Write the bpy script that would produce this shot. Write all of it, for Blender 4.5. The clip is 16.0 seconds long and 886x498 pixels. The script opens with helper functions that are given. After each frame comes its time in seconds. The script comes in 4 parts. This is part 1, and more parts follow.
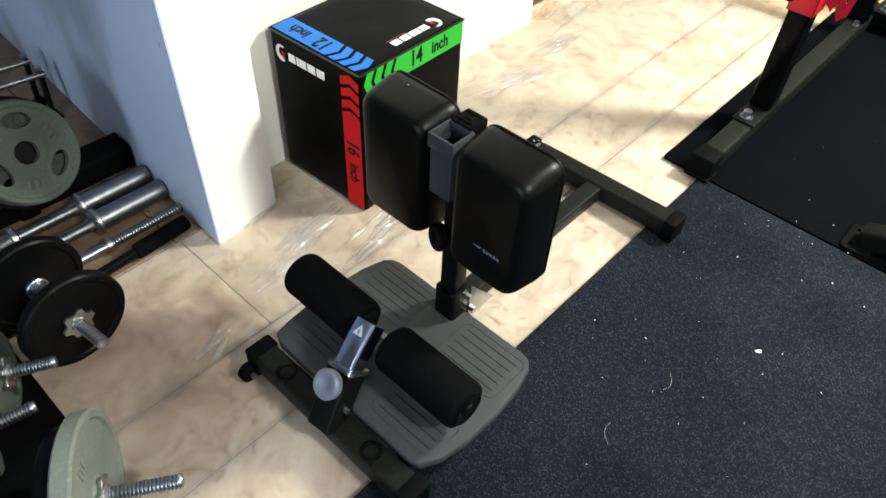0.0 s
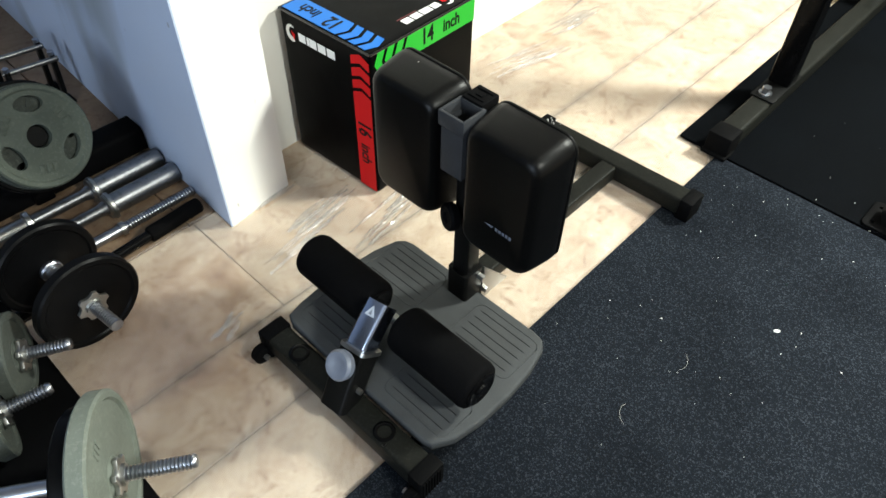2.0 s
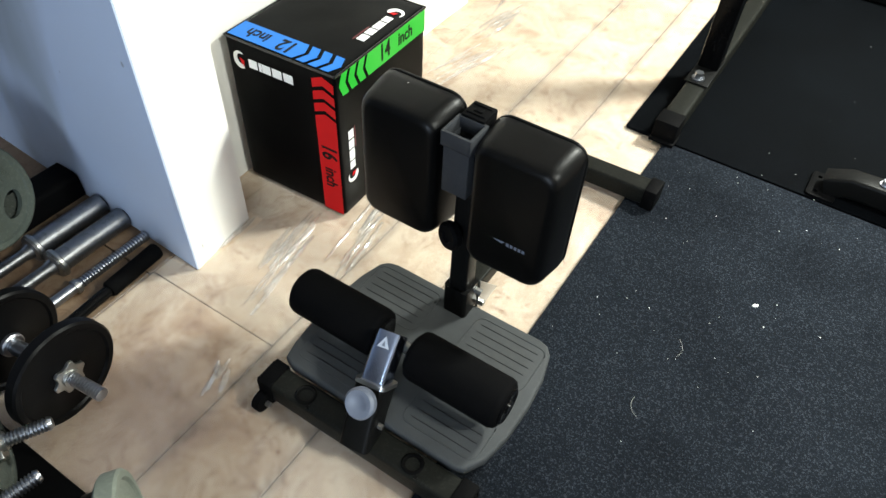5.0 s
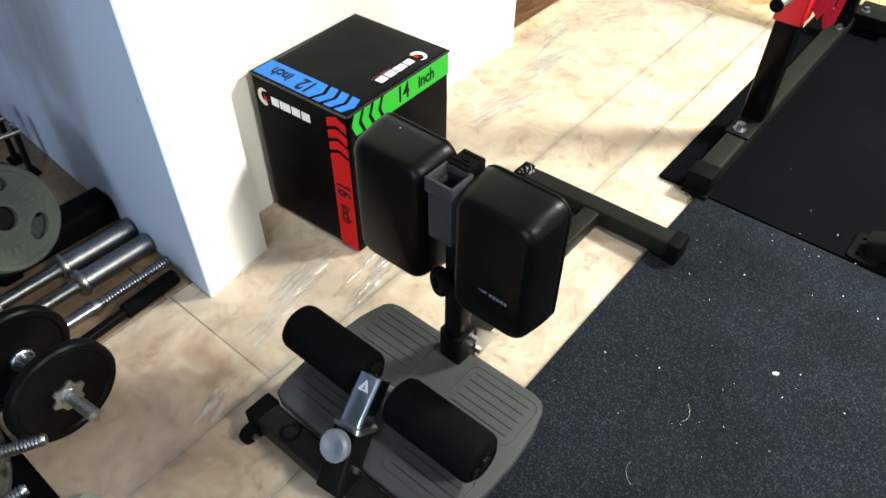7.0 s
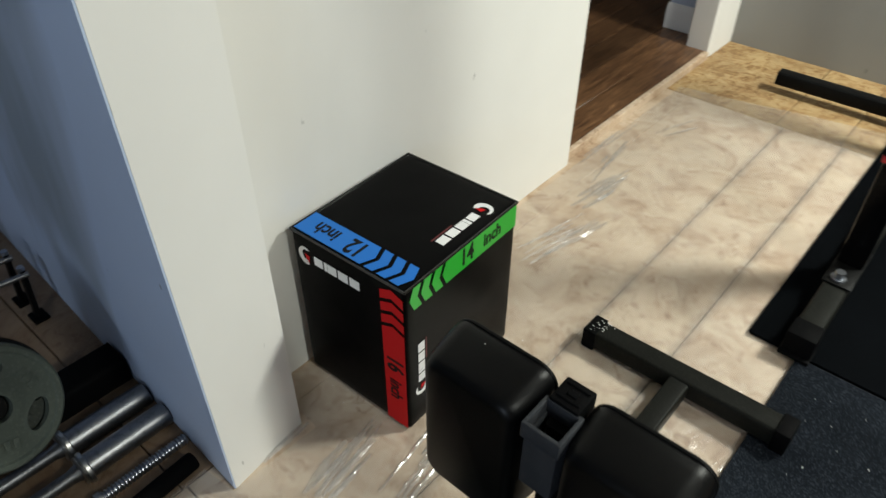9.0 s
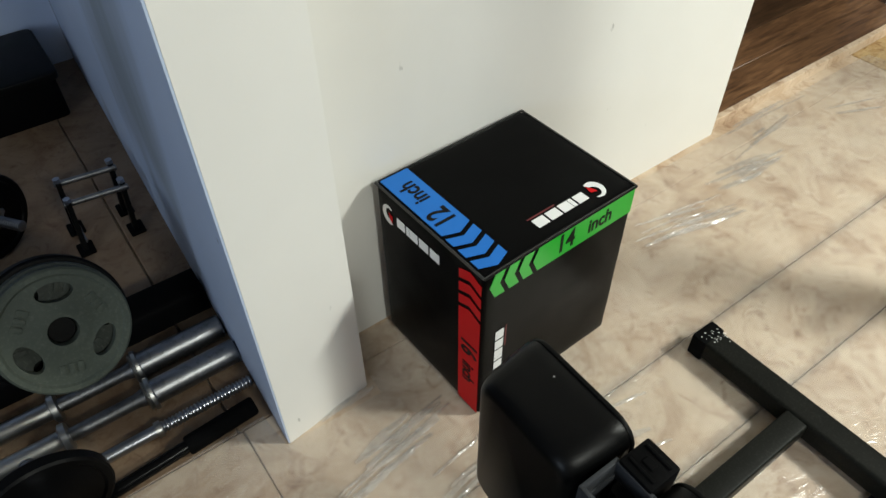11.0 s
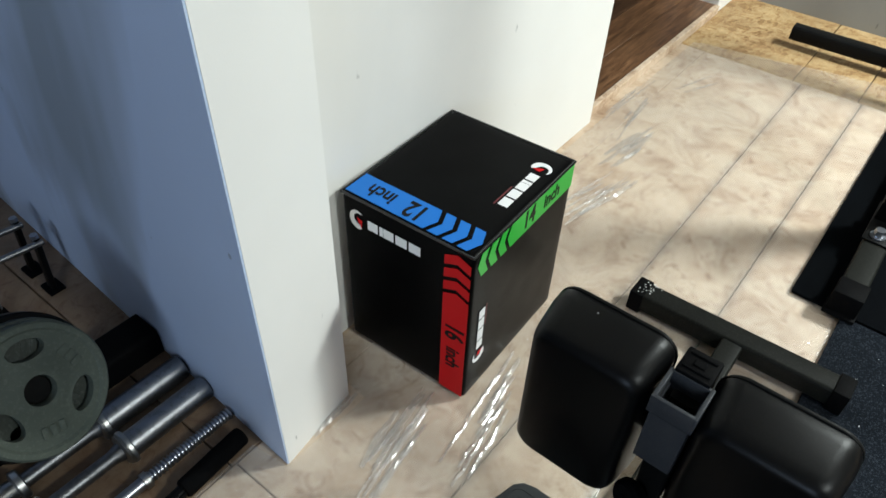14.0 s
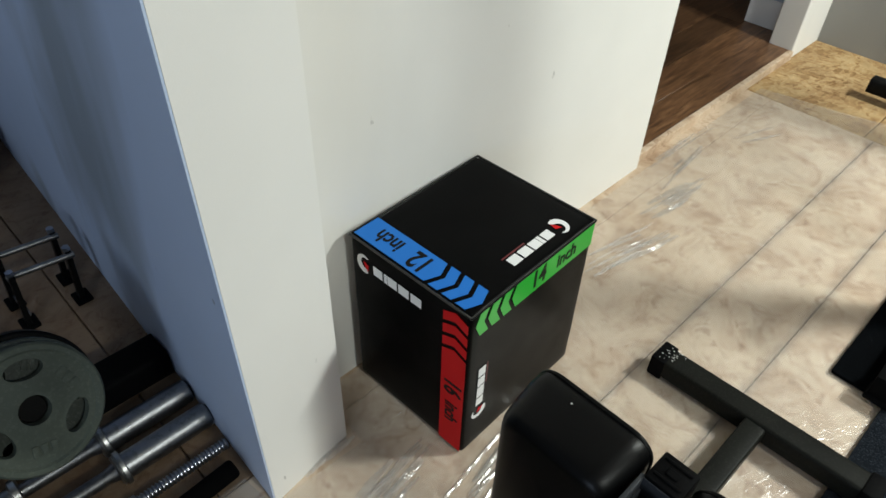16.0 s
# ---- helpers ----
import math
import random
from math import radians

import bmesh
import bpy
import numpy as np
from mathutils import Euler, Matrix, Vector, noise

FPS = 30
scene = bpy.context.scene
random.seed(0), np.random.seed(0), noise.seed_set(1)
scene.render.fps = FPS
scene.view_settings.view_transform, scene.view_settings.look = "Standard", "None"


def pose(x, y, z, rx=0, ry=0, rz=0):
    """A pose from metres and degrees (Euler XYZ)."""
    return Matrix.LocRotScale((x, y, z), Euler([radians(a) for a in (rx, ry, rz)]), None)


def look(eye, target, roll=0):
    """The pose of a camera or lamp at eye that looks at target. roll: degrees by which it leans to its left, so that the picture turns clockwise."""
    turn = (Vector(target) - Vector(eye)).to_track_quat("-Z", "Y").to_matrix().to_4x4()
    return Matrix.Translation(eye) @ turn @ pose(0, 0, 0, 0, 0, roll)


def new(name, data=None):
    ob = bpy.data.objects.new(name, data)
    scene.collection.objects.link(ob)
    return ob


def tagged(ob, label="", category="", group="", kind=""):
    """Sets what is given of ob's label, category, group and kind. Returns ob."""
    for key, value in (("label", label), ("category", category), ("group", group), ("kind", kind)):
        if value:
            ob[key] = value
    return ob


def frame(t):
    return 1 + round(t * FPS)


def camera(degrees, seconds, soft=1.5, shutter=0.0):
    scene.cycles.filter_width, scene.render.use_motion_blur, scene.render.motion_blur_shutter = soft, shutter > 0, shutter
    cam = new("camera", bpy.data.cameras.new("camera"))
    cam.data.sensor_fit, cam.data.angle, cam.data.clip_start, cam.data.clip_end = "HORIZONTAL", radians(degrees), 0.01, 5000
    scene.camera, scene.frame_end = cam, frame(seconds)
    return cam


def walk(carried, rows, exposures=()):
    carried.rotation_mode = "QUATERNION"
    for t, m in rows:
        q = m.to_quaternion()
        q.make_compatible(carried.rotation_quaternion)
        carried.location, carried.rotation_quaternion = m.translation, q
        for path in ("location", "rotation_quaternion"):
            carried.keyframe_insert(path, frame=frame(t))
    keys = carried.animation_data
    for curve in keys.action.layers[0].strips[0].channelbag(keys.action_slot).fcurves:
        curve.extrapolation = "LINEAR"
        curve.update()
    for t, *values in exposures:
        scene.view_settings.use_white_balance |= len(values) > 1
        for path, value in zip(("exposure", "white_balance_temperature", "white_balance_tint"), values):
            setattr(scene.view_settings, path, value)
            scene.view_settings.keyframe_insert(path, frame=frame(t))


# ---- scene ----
cam = camera(64.5, 16.0, shutter=0.4)
PATH = [
    (0, (-0.034, 0.044, 1.261), (-0.937, 1.098, -0.18), 3.4),
    (0.5, (-0.03, 0.047, 1.268), (-0.966, 1.117, -0.139), 3.5),
    (1, (-0.026, 0.046, 1.251), (-0.957, 1.112, -0.162), 3.1),
    (1.5, (-0.028, 0.047, 1.257), (-0.93, 1.076, -0.201), 2.4),
    (2, (-0.03, 0.051, 1.246), (-0.943, 1.051, -0.226), 1.7),
    (2.5, (-0.067, 0.037, 1.239), (-0.944, 1.006, -0.274), 1.7),
    (3, (-0.14, 0.011, 1.262), (-0.98, 1.023, -0.245), -0.9),
    (3.5, (-0.177, -0.012, 1.253), (-0.957, 1.057, -0.246), -0.4),
    (4, (-0.195, -0.031, 1.247), (-0.93, 1.075, -0.248), 2.8),
    (4.5, (-0.201, -0.031, 1.252), (-0.915, 1.122, -0.218), 3.2),
    (5, (-0.205, -0.028, 1.247), (-0.898, 1.144, -0.218), 3.5),
    (7.5, (-0.088, 0.128, 1.27), (-1.048, 1.218, -0.105), -0.7),
    (8, (-0.201, 0.169, 1.298), (-1.174, 1.342, 0.002), -2.2),
    (8.5, (-0.34, 0.196, 1.303), (-1.297, 1.436, 0.06), -1.9),
    (9, (-0.399, 0.271, 1.273), (-1.409, 1.433, -0.003), 0.3),
    (9.5, (-0.451, 0.404, 1.268), (-1.638, 1.318, -0.057), -1.1),
    (10, (-0.492, 0.431, 1.239), (-1.64, 1.275, -0.164), 0.3),
    (12.5, (-0.473, 0.449, 1.235), (-1.609, 1.249, -0.204), -2.3),
    (13, (-0.526, 0.349, 1.223), (-1.562, 1.251, -0.23), 0.5),
    (13.5, (-0.576, 0.235, 1.226), (-1.519, 1.281, -0.195), 0.3),
    (14, (-0.578, 0.194, 1.232), (-1.457, 1.367, -0.13), 2.4),
    (14.5, (-0.571, 0.201, 1.252), (-1.458, 1.389, -0.09), 2.6),
    (15, (-0.555, 0.254, 1.256), (-1.471, 1.402, -0.102), 2.4),
    (15.5, (-0.543, 0.3, 1.264), (-1.523, 1.408, -0.082), 2.4),
    (16, (-0.542, 0.326, 1.267), (-1.582, 1.384, -0.074), 2.0),
]
EXPOSURES = [(0, 0.65, 6500, 10), (5.2, 0.75, 6450, 10), (7.3, 0.75, 6600, 10), (8.0, 0.15, 6600, 10), (8.5, -0.23, 6500, 10), (9.0, -0.40, 6500, 10), (10.2, -0.27, 6500, 10),
             (12.5, -0.35, 6400, 10), (13.0, -0.22, 6300, 10), (14.0, -0.08, 6050, 10), (15.0, -0.18, 6100, 10), (16.0, -0.38, 6300, 10)]
walk(cam, [(t, look(eye, target, roll)) for t, eye, target, roll in PATH], EXPOSURES)

# ---------------------------------------------------------------- world and light
world = bpy.data.worlds.new("world")
scene.world = world
world.use_nodes = True
wn = world.node_tree.nodes
wn["Background"].inputs[0].default_value = (0.55, 0.65, 0.85, 1)
wn["Background"].inputs[1].default_value = 0.1


def area_lamp(name, eye, target, size, power, colour, size_y=None):
    data = bpy.data.lights.new(name, "AREA")
    data.energy, data.color, data.size = power, colour, size
    if size_y:
        data.shape, data.size_y = "RECTANGLE", size_y
    ob = new(name, data)
    ob.matrix_world = look(eye, target)
    return ob


# two ceiling lamps, and daylight from the window behind
area_lamp("ceiling_lamp_far", (0.50, 2.886, 2.33), (0.50, 2.886, 0), 0.36, 152, (0.915, 0.955, 0.865))
area_lamp("ceiling_lamp_side", (1.60, 0.74, 2.30), (1.2, 0.7, 0), 0.30, 58, (0.915, 0.955, 0.87))
area_lamp("window_daylight", (0.6, -2.60, 1.5), (0.4, 0, 1.2), 1.15, 44, (0.70, 0.84, 1.0), 1.05)
# added warm fill, no known fixture, to lift the hall floor
area_lamp("hall_fill", (-2.7, 3.6, 2.30), (-2.5, 3.5, 0), 0.3, 4, (1.0, 0.90, 0.74))

# ---------------------------------------------------------------- node helpers


class Mat:
    """A Principled material with a few shorthands for its nodes."""

    def __init__(self, name, colour=(0.5, 0.5, 0.5), rough=0.5, metal=0.0, **extra):
        self.m = bpy.data.materials.new(name)
        self.m.use_nodes = True
        self.t = self.m.node_tree
        self.b = self.t.nodes["Principled BSDF"]
        self.b.inputs["Base Color"].default_value = (*colour, 1)
        self.b.inputs["Roughness"].default_value = rough
        self.b.inputs["Metallic"].default_value = metal
        for k, v in extra.items():
            self.b.inputs[k.replace("_", " ")].default_value = v
        self.coord = self.node("ShaderNodeTexCoord").outputs["Object"]

    def node(self, kind, **inputs):
        n = self.t.nodes.new(kind)
        for k, v in inputs.items():
            self.set(n, k, v)
        return n

    def set(self, n, key, v):
        s = n.inputs[int(key[1:])] if key[0] == "i" and key[1:].isdigit() else n.inputs[key.replace("_", " ")]
        if hasattr(v, "is_output") or isinstance(v, bpy.types.NodeSocket):
            self.t.links.new(v, s)
        else:
            s.default_value = v

    def scaled(self, sx, sy, sz, where=None):
        n = self.node("ShaderNodeMapping", Scale=(sx, sy, sz))
        self.t.links.new(where or self.coord, n.inputs["Vector"])
        return n.outputs[0]

    def noise(self, scale, detail=4.0, rough=0.6, where=None, distortion=0.0):
        n = self.node("ShaderNodeTexNoise", Scale=scale, Detail=detail, Roughness=rough, Distortion=distortion)
        self.t.links.new(where or self.coord, n.inputs["Vector"])
        return n.outputs[0]

    def voronoi(self, scale, where=None, out="Distance", feature="F1"):
        n = self.node("ShaderNodeTexVoronoi", Scale=scale)
        n.feature = feature
        self.t.links.new(where or self.coord, n.inputs["Vector"])
        return n.outputs[out]

    def ramp(self, fac, stops):
        n = self.node("ShaderNodeValToRGB")
        self.t.links.new(fac, n.inputs[0])
        e = n.color_ramp.elements
        while len(e) < len(stops):
            e.new(0.5)
        for el, (p, c) in zip(e, stops):
            el.position, el.color = p, (*c, 1) if isinstance(c, tuple) else (c, c, c, 1)
        return n.outputs[0]

    def mix(self, fac, a, b, mode="MIX"):
        n = self.node("ShaderNodeMix")
        n.data_type, n.blend_type = "RGBA", mode
        for s, v in ((n.inputs[0], fac), (n.inputs[6], a), (n.inputs[7], b)):
            if isinstance(v, bpy.types.NodeSocket):
                self.t.links.new(v, s)
            elif isinstance(v, tuple):
                s.default_value = (*v, 1)
            else:
                s.default_value = v
        return n.outputs[2]

    def math(self, op, a, b=0.0):
        n = self.node("ShaderNodeMath")
        n.operation = op
        for s, v in zip(n.inputs, (a, b)):
            if isinstance(v, bpy.types.NodeSocket):
                self.t.links.new(v, s)
            else:
                s.default_value = v
        return n.outputs[0]

    def base(self, v):
        self.t.links.new(v, self.b.inputs["Base Color"])
        return self

    def rough(self, v):
        self.t.links.new(v, self.b.inputs["Roughness"])
        return self

    def bump(self, height, strength=0.3, distance=0.002, to="Normal"):
        n = self.node("ShaderNodeBump", Strength=strength, Distance=distance)
        self.t.links.new(height, n.inputs["Height"])
        self.t.links.new(n.outputs[0], self.b.inputs[to])
        return self


def painted_wall(name, colour, dirt_and_shade, smear_amount, edge=(0.56, 0.74)):
    """Roller-painted drywall with faint scuffs and broad darker smears."""
    k = Mat(name, colour, 0.55)
    big = k.noise(1.7, 3)
    low = tuple(c * 0.93 for c in colour)
    col = k.mix(k.ramp(big, [(0.35, 0.0), (0.7, 1.0)]), colour, low)
    smear = k.ramp(k.noise(1.9, 4, 0.55, k.scaled(1, 1, 0.35), 0.5), [(edge[0], 0.0), (edge[1], 1.0)])
    col = k.mix(k.math("MULTIPLY", smear, smear_amount), col, dirt_and_shade)
    nick = k.ramp(k.noise(38, 2, 0.5, k.scaled(1, 1, 0.4)), [(0.765, 0.0), (0.79, 0.45)])
    k.base(k.mix(nick, col, tuple(c * 0.35 for c in dirt_and_shade)))
    return k.bump(k.noise(420, 2), 0.12, 0.0008).m


WALL = painted_wall("wall_paint_white", (0.80, 0.785, 0.75), (0.5, 0.48, 0.45), 0.12)
# the strong smears on the blue paint imitate soft shadow streaks
BLUE = painted_wall("wall_paint_blue", (0.52, 0.61, 0.78), (0.20, 0.225, 0.235), 0.72, (0.545, 0.67))
# for walls out of view: dark so that they bounce little light
UNSEEN_DARK = painted_wall("wall_unseen_dark", (0.20, 0.20, 0.21), (0.15, 0.15, 0.15), 0.1)
GREY = painted_wall("wall_paint_grey", (0.26, 0.257, 0.243), (0.17, 0.17, 0.17), 0.15)
CEIL = painted_wall("ceiling_paint", (0.8, 0.8, 0.78), (0.6, 0.6, 0.6), 0.05)
TRIM = Mat("trim_paint", (0.82, 0.82, 0.82), 0.4).m


def osb(name):
    """Oriented strand board: pressed flakes of several woody tones, with stains."""
    k = Mat(name, rough=0.7)
    warp = k.noise(9, 3)
    w = k.mix(0.09, k.coord, warp, "ADD")
    v1 = k.voronoi(22, k.scaled(1.0, 2.6, 1, w), "Color")
    v2 = k.voronoi(30, k.scaled(2.8, 0.9, 1, w), "Color")
    flake = k.mix(0.5, v1, v2)
    g = k.node("ShaderNodeRGBToBW")
    k.t.links.new(flake, g.inputs[0])
    tone = k.ramp(g.outputs[0], [(0.18, (0.27, 0.145, 0.05)), (0.45, (0.43, 0.275, 0.12)), (0.7, (0.52, 0.37, 0.185)), (0.9, (0.37, 0.22, 0.085))])
    fine = k.ramp(k.noise(120, 5, 0.7, k.scaled(1, 0.25, 1)), [(0.3, 0.72), (0.7, 1.08)])
    tone = k.mix(0.8, tone, fine, "MULTIPLY")
    stain = k.ramp(k.noise(3.1, 6, 0.7), [(0.35, (0.62, 0.55, 0.5)), (0.58, (1, 1, 1))])
    k.base(k.mix(0.75, tone, stain, "MULTIPLY"))
    return k.bump(g.outputs[0], 0.35, 0.0012).m


OSB = osb("osb_board")


def ply(name, tone_scale=1.0, warm=(1.0, 0.925, 0.84)):
    """Sanded, stained plywood subfloor."""
    k = Mat(name, rough=0.62)
    blotch = k.noise(7.0, 8, 0.72, None, 0.9)
    tone = k.ramp(blotch, [(0.29, (0.44, 0.31, 0.215)), (0.425, (0.64, 0.505, 0.38)), (0.56, (0.77, 0.66, 0.54)), (0.72, (0.82, 0.73, 0.62))])
    grain = k.ramp(k.noise(26, 5, 0.65, k.scaled(1, 0.14, 1), 0.5), [(0.3, 0.8), (0.65, 1.03)])
    tone = k.mix(0.25, tone, grain, "MULTIPLY")
    knot = k.ramp(k.noise(17, 6, 0.72, None, 1.6), [(0.53, (1, 1, 1)), (0.70, (0.50, 0.36, 0.27))])
    tone = k.mix(0.8, tone, knot, "MULTIPLY")
    # an old spill by the dumbbells, and smaller ones beside it
    far = k.node("ShaderNodeVectorMath")
    far.operation = "DISTANCE"
    k.t.links.new(k.coord, far.inputs[0])
    far.inputs[1].default_value = (-1.02, 0.27, 0.0)
    edge = k.math("ADD", far.outputs["Value"], k.math("MULTIPLY", k.noise(7, 5, 0.65, None, 0.8), 0.28))
    spill = k.ramp(edge, [(0.20, (0.50, 0.40, 0.36)), (0.30, (0.72, 0.62, 0.55)), (0.42, (1, 1, 1))])
    tone = k.mix(0.9, tone, spill, "MULTIPLY")
    # grey dirt trodden into the board edges along the two long joints
    sep = k.node("ShaderNodeSeparateXYZ")
    k.t.links.new(k.coord, sep.inputs[0])
    wobble = k.math("MULTIPLY", k.math("SUBTRACT", k.noise(19, 4, 0.6), 0.5), 0.022)
    for joint in (-0.937, -0.730):
        gap = k.math("ABSOLUTE", k.math("SUBTRACT", sep.outputs[0], joint), 0.0)
        tread = k.ramp(k.math("ADD", gap, wobble), [(0.0, (0.40, 0.42, 0.46)), (0.008, (0.70, 0.71, 0.74)), (0.020, (1, 1, 1))])
        tone = k.mix(0.62, tone, tread, "MULTIPLY")
    k.base(k.mix(1.0, tone, tuple(tone_scale * w for w in warm), "MULTIPLY"))
    return k.bump(k.noise(60, 5, 0.7), 0.2, 0.0008).m


PLY = ply("plywood_board", 0.74)
PINE = ply("raw_pine_strip", 0.85)
# uncovered alcove boards: same plywood, darkened to carry the alcove's shade
PLY_BARE_SHADED = ply("bare_plywood_shaded", 0.27, (1.0, 0.80, 0.62))


def sheet_film(name, gloss_share=0.055, rough=0.2, low=0.06, high=0.20):
    """Clear polythene, slightly milky, with fine creases."""
    k = Mat(name, (0.8, 0.79, 0.77), 0.16)
    out = k.t.nodes["Material Output"]
    clear = k.node("ShaderNodeBsdfTransparent", Color=(0.985, 0.985, 0.98, 1))
    gloss = k.node("ShaderNodeBsdfGlossy", Roughness=rough)
    milk = k.node("ShaderNodeBsdfDiffuse", Color=(0.80, 0.76, 0.72, 1))
    soft = k.noise(7, 6, 0.62, k.scaled(1, 0.35, 1), 1.5)
    line = k.ramp(k.noise(11, 5, 0.6, k.scaled(2.4, 0.42, 1), 1.4), [(0.44, 0.0), (0.5, 1.0), (0.56, 0.0)])
    where = k.ramp(k.noise(2.6, 3, 0.5, k.scaled(1.6, 0.7, 1)), [(0.50, 0.0), (0.60, 1.0)])
    crease = k.math("ADD", soft, k.math("MULTIPLY", k.math("MULTIPLY", line, where), 1.5))
    bump = k.node("ShaderNodeBump", Strength=0.8, Distance=0.012)
    k.t.links.new(crease, bump.inputs["Height"])
    k.t.links.new(bump.outputs[0], gloss.inputs["Normal"])
    a = k.node("ShaderNodeMixShader")
    haze = k.ramp(k.noise(2.4, 5, 0.6), [(0.3, low), (0.7, high)])
    k.t.links.new(haze, a.inputs[0])
    k.t.links.new(clear.outputs[0], a.inputs[1])
    k.t.links.new(milk.outputs[0], a.inputs[2])
    b = k.node("ShaderNodeMixShader")
    b.inputs[0].default_value = gloss_share
    k.t.links.new(a.outputs[0], b.inputs[1])
    k.t.links.new(gloss.outputs[0], b.inputs[2])
    k.t.links.new(b.outputs[0], out.inputs["Surface"])
    return k.m


FILM = sheet_film("polythene_film")
FILM_FOLD = sheet_film("polythene_fold", 0.25, 0.22, 0.12, 0.26)


def speckled(name, colour, fleck, rough, scale, bump_scale, strength, amount=0.5, gloss=0.08):
    k = Mat(name, colour, rough, Specular_IOR_Level=gloss)
    f = k.ramp(k.noise(scale, 3, 0.7), [(0.52, 0.0), (0.66, 1.0)])
    wear = k.ramp(k.noise(3.0, 5, 0.6), [(0.35, 0.75), (0.7, 1.25)])
    k.base(k.mix(1.0, k.mix(k.math("MULTIPLY", f, amount), colour, fleck), wear, "MULTIPLY"))
    return k.bump(k.noise(bump_scale, 4, 0.75), strength, 0.002).m


CARPET = speckled("carpet_mat", (0.0098, 0.0118, 0.0152), (0.046, 0.053, 0.066), 0.95, 300, 230, 1.0, 0.85, 0.0)
RUBBER_MAT = speckled("rubber_mat", (0.0009, 0.0013, 0.0019), (0.0060, 0.0080, 0.0105), 0.8, 320, 300, 0.4, 0.5, 0.03)
RUBBER = speckled("black_rubber", (0.003, 0.003, 0.00325), (0.007, 0.007, 0.007), 0.6, 300, 300, 0.2, 0.5, 0.03)
FOAM = speckled("foam_grip", (0.00275, 0.00275, 0.003025), (0.0066, 0.0066, 0.0066), 0.82, 500, 420, 0.35, 0.5, 0.03)
STEEL_BLACK = speckled("powder_coat_black", (0.0045, 0.0045, 0.0045), (0.009, 0.009, 0.008), 0.38, 260, 600, 0.12)
STEEL_OLIVE = speckled("powder_coat_dusty", (0.0084, 0.00875, 0.00735), (0.0238, 0.0238, 0.021), 0.45, 200, 600, 0.12)
STEEL_GLOSS = speckled("gloss_black", (0.0025, 0.0025, 0.00275), (0.0045, 0.0045, 0.0045), 0.2, 260, 300, 0.05)
PAD_VINYL = speckled("pad_vinyl", (0.00135, 0.00138, 0.0015), (0.0024, 0.0024, 0.0024), 0.36, 300, 340, 0.10, 0.5, 0.15)
VINYL = speckled("black_vinyl", (0.0018, 0.0018, 0.0019), (0.0035, 0.0035, 0.0035), 0.30, 300, 340, 0.10, 0.5, 0.045)
PIPING = Mat("glossy_piping", (0.01, 0.01, 0.01), 0.14).m
# the foot plate's grey plastic, darkened as the shade inside its grooves
GROOVE_SHADE = speckled("groove_shade", (0.020, 0.021, 0.022), (0.03, 0.03, 0.03), 0.6, 500, 700, 0.2)
TREAD = speckled("grey_plastic", (0.050, 0.053, 0.055), (0.075, 0.078, 0.08), 0.5, 500, 700, 0.25)
BRACKET = speckled("grey_bracket", (0.032, 0.034, 0.038), (0.05, 0.05, 0.05), 0.38, 300, 500, 0.1)
GREY_IRON = speckled("grey_cast_iron", (0.155, 0.175, 0.15), (0.23, 0.25, 0.22), 0.42, 140, 260, 0.3)
# grey cast iron again, darkened for the plate in the alcove's shade
SHADED_IRON = speckled("shaded_grey_iron", (0.070, 0.081, 0.066), (0.11, 0.122, 0.10), 0.5, 140, 260, 0.3)
HAMMERED = speckled("hammertone_iron", (0.05625, 0.06375, 0.05625), (0.1125, 0.1237, 0.1087), 0.4, 150, 170, 0.5)
BLACK_IRON = speckled("black_vinyl_iron", (0.0025, 0.0025, 0.00275), (0.0045, 0.0045, 0.0045), 0.36, 200, 240, 0.12)
CHROME = Mat("chrome", (0.37, 0.385, 0.42), 0.32, 1.0).m
# duller chrome, its colour lowered to carry the dim alcove
DULL_SHADED_CHROME = speckled("dull_shaded_chrome", (0.24, 0.245, 0.255), (0.13, 0.13, 0.13), 0.38, 60, 300, 0.08, 0.6)
DULL_SHADED_CHROME.node_tree.nodes["Principled BSDF"].inputs["Metallic"].default_value = 1.0
# plain chrome with a blue sky reflection put into its colour
SKY_TINT_CHROME = Mat("sky_tint_chrome", (0.40, 0.46, 0.60), 0.2, 1.0).m
STEEL = Mat("worn_steel", (0.42, 0.42, 0.41), 0.36, 1.0).m
KNOB_GREY = Mat("grey_knob", (0.15, 0.17, 0.22), 0.42).m
RED_PLASTIC = Mat("red_coat", (0.55, 0.012, 0.022), 0.38).m
RED_WEB = speckled("red_webbing", (0.42, 0.012, 0.03), (0.55, 0.04, 0.06), 0.8, 400, 500, 0.3)
BLUE_PRINT = Mat("blue_print", (0.018, 0.15, 0.52), 0.36, Specular_IOR_Level=0.15).m
GREEN_PRINT = Mat("green_print", (0.015, 0.36, 0.025), 0.30, Specular_IOR_Level=0.3).m
RED_PRINT = Mat("red_print", (0.52, 0.010, 0.012), 0.40, Specular_IOR_Level=0.06).m
WHITE_PRINT = Mat("white_print", (0.75, 0.75, 0.75), 0.45).m
DARK_RED = Mat("dark_red_print", (0.12, 0.012, 0.015), 0.45).m
BLACK_PRINT = Mat("black_print", (0.006, 0.006, 0.006), 0.4, Specular_IOR_Level=0.1).m
DARK_GAP = Mat("joint_dirt", (0.22, 0.19, 0.17), 0.9).m
LABEL_FOIL = Mat("label_foil", (0.45, 0.50, 0.58), 0.4).m
LINT = Mat("white_lint", (0.75, 0.75, 0.72), 0.9).m
THREAD = Mat("pale_thread", (0.30, 0.30, 0.28), 0.9).m


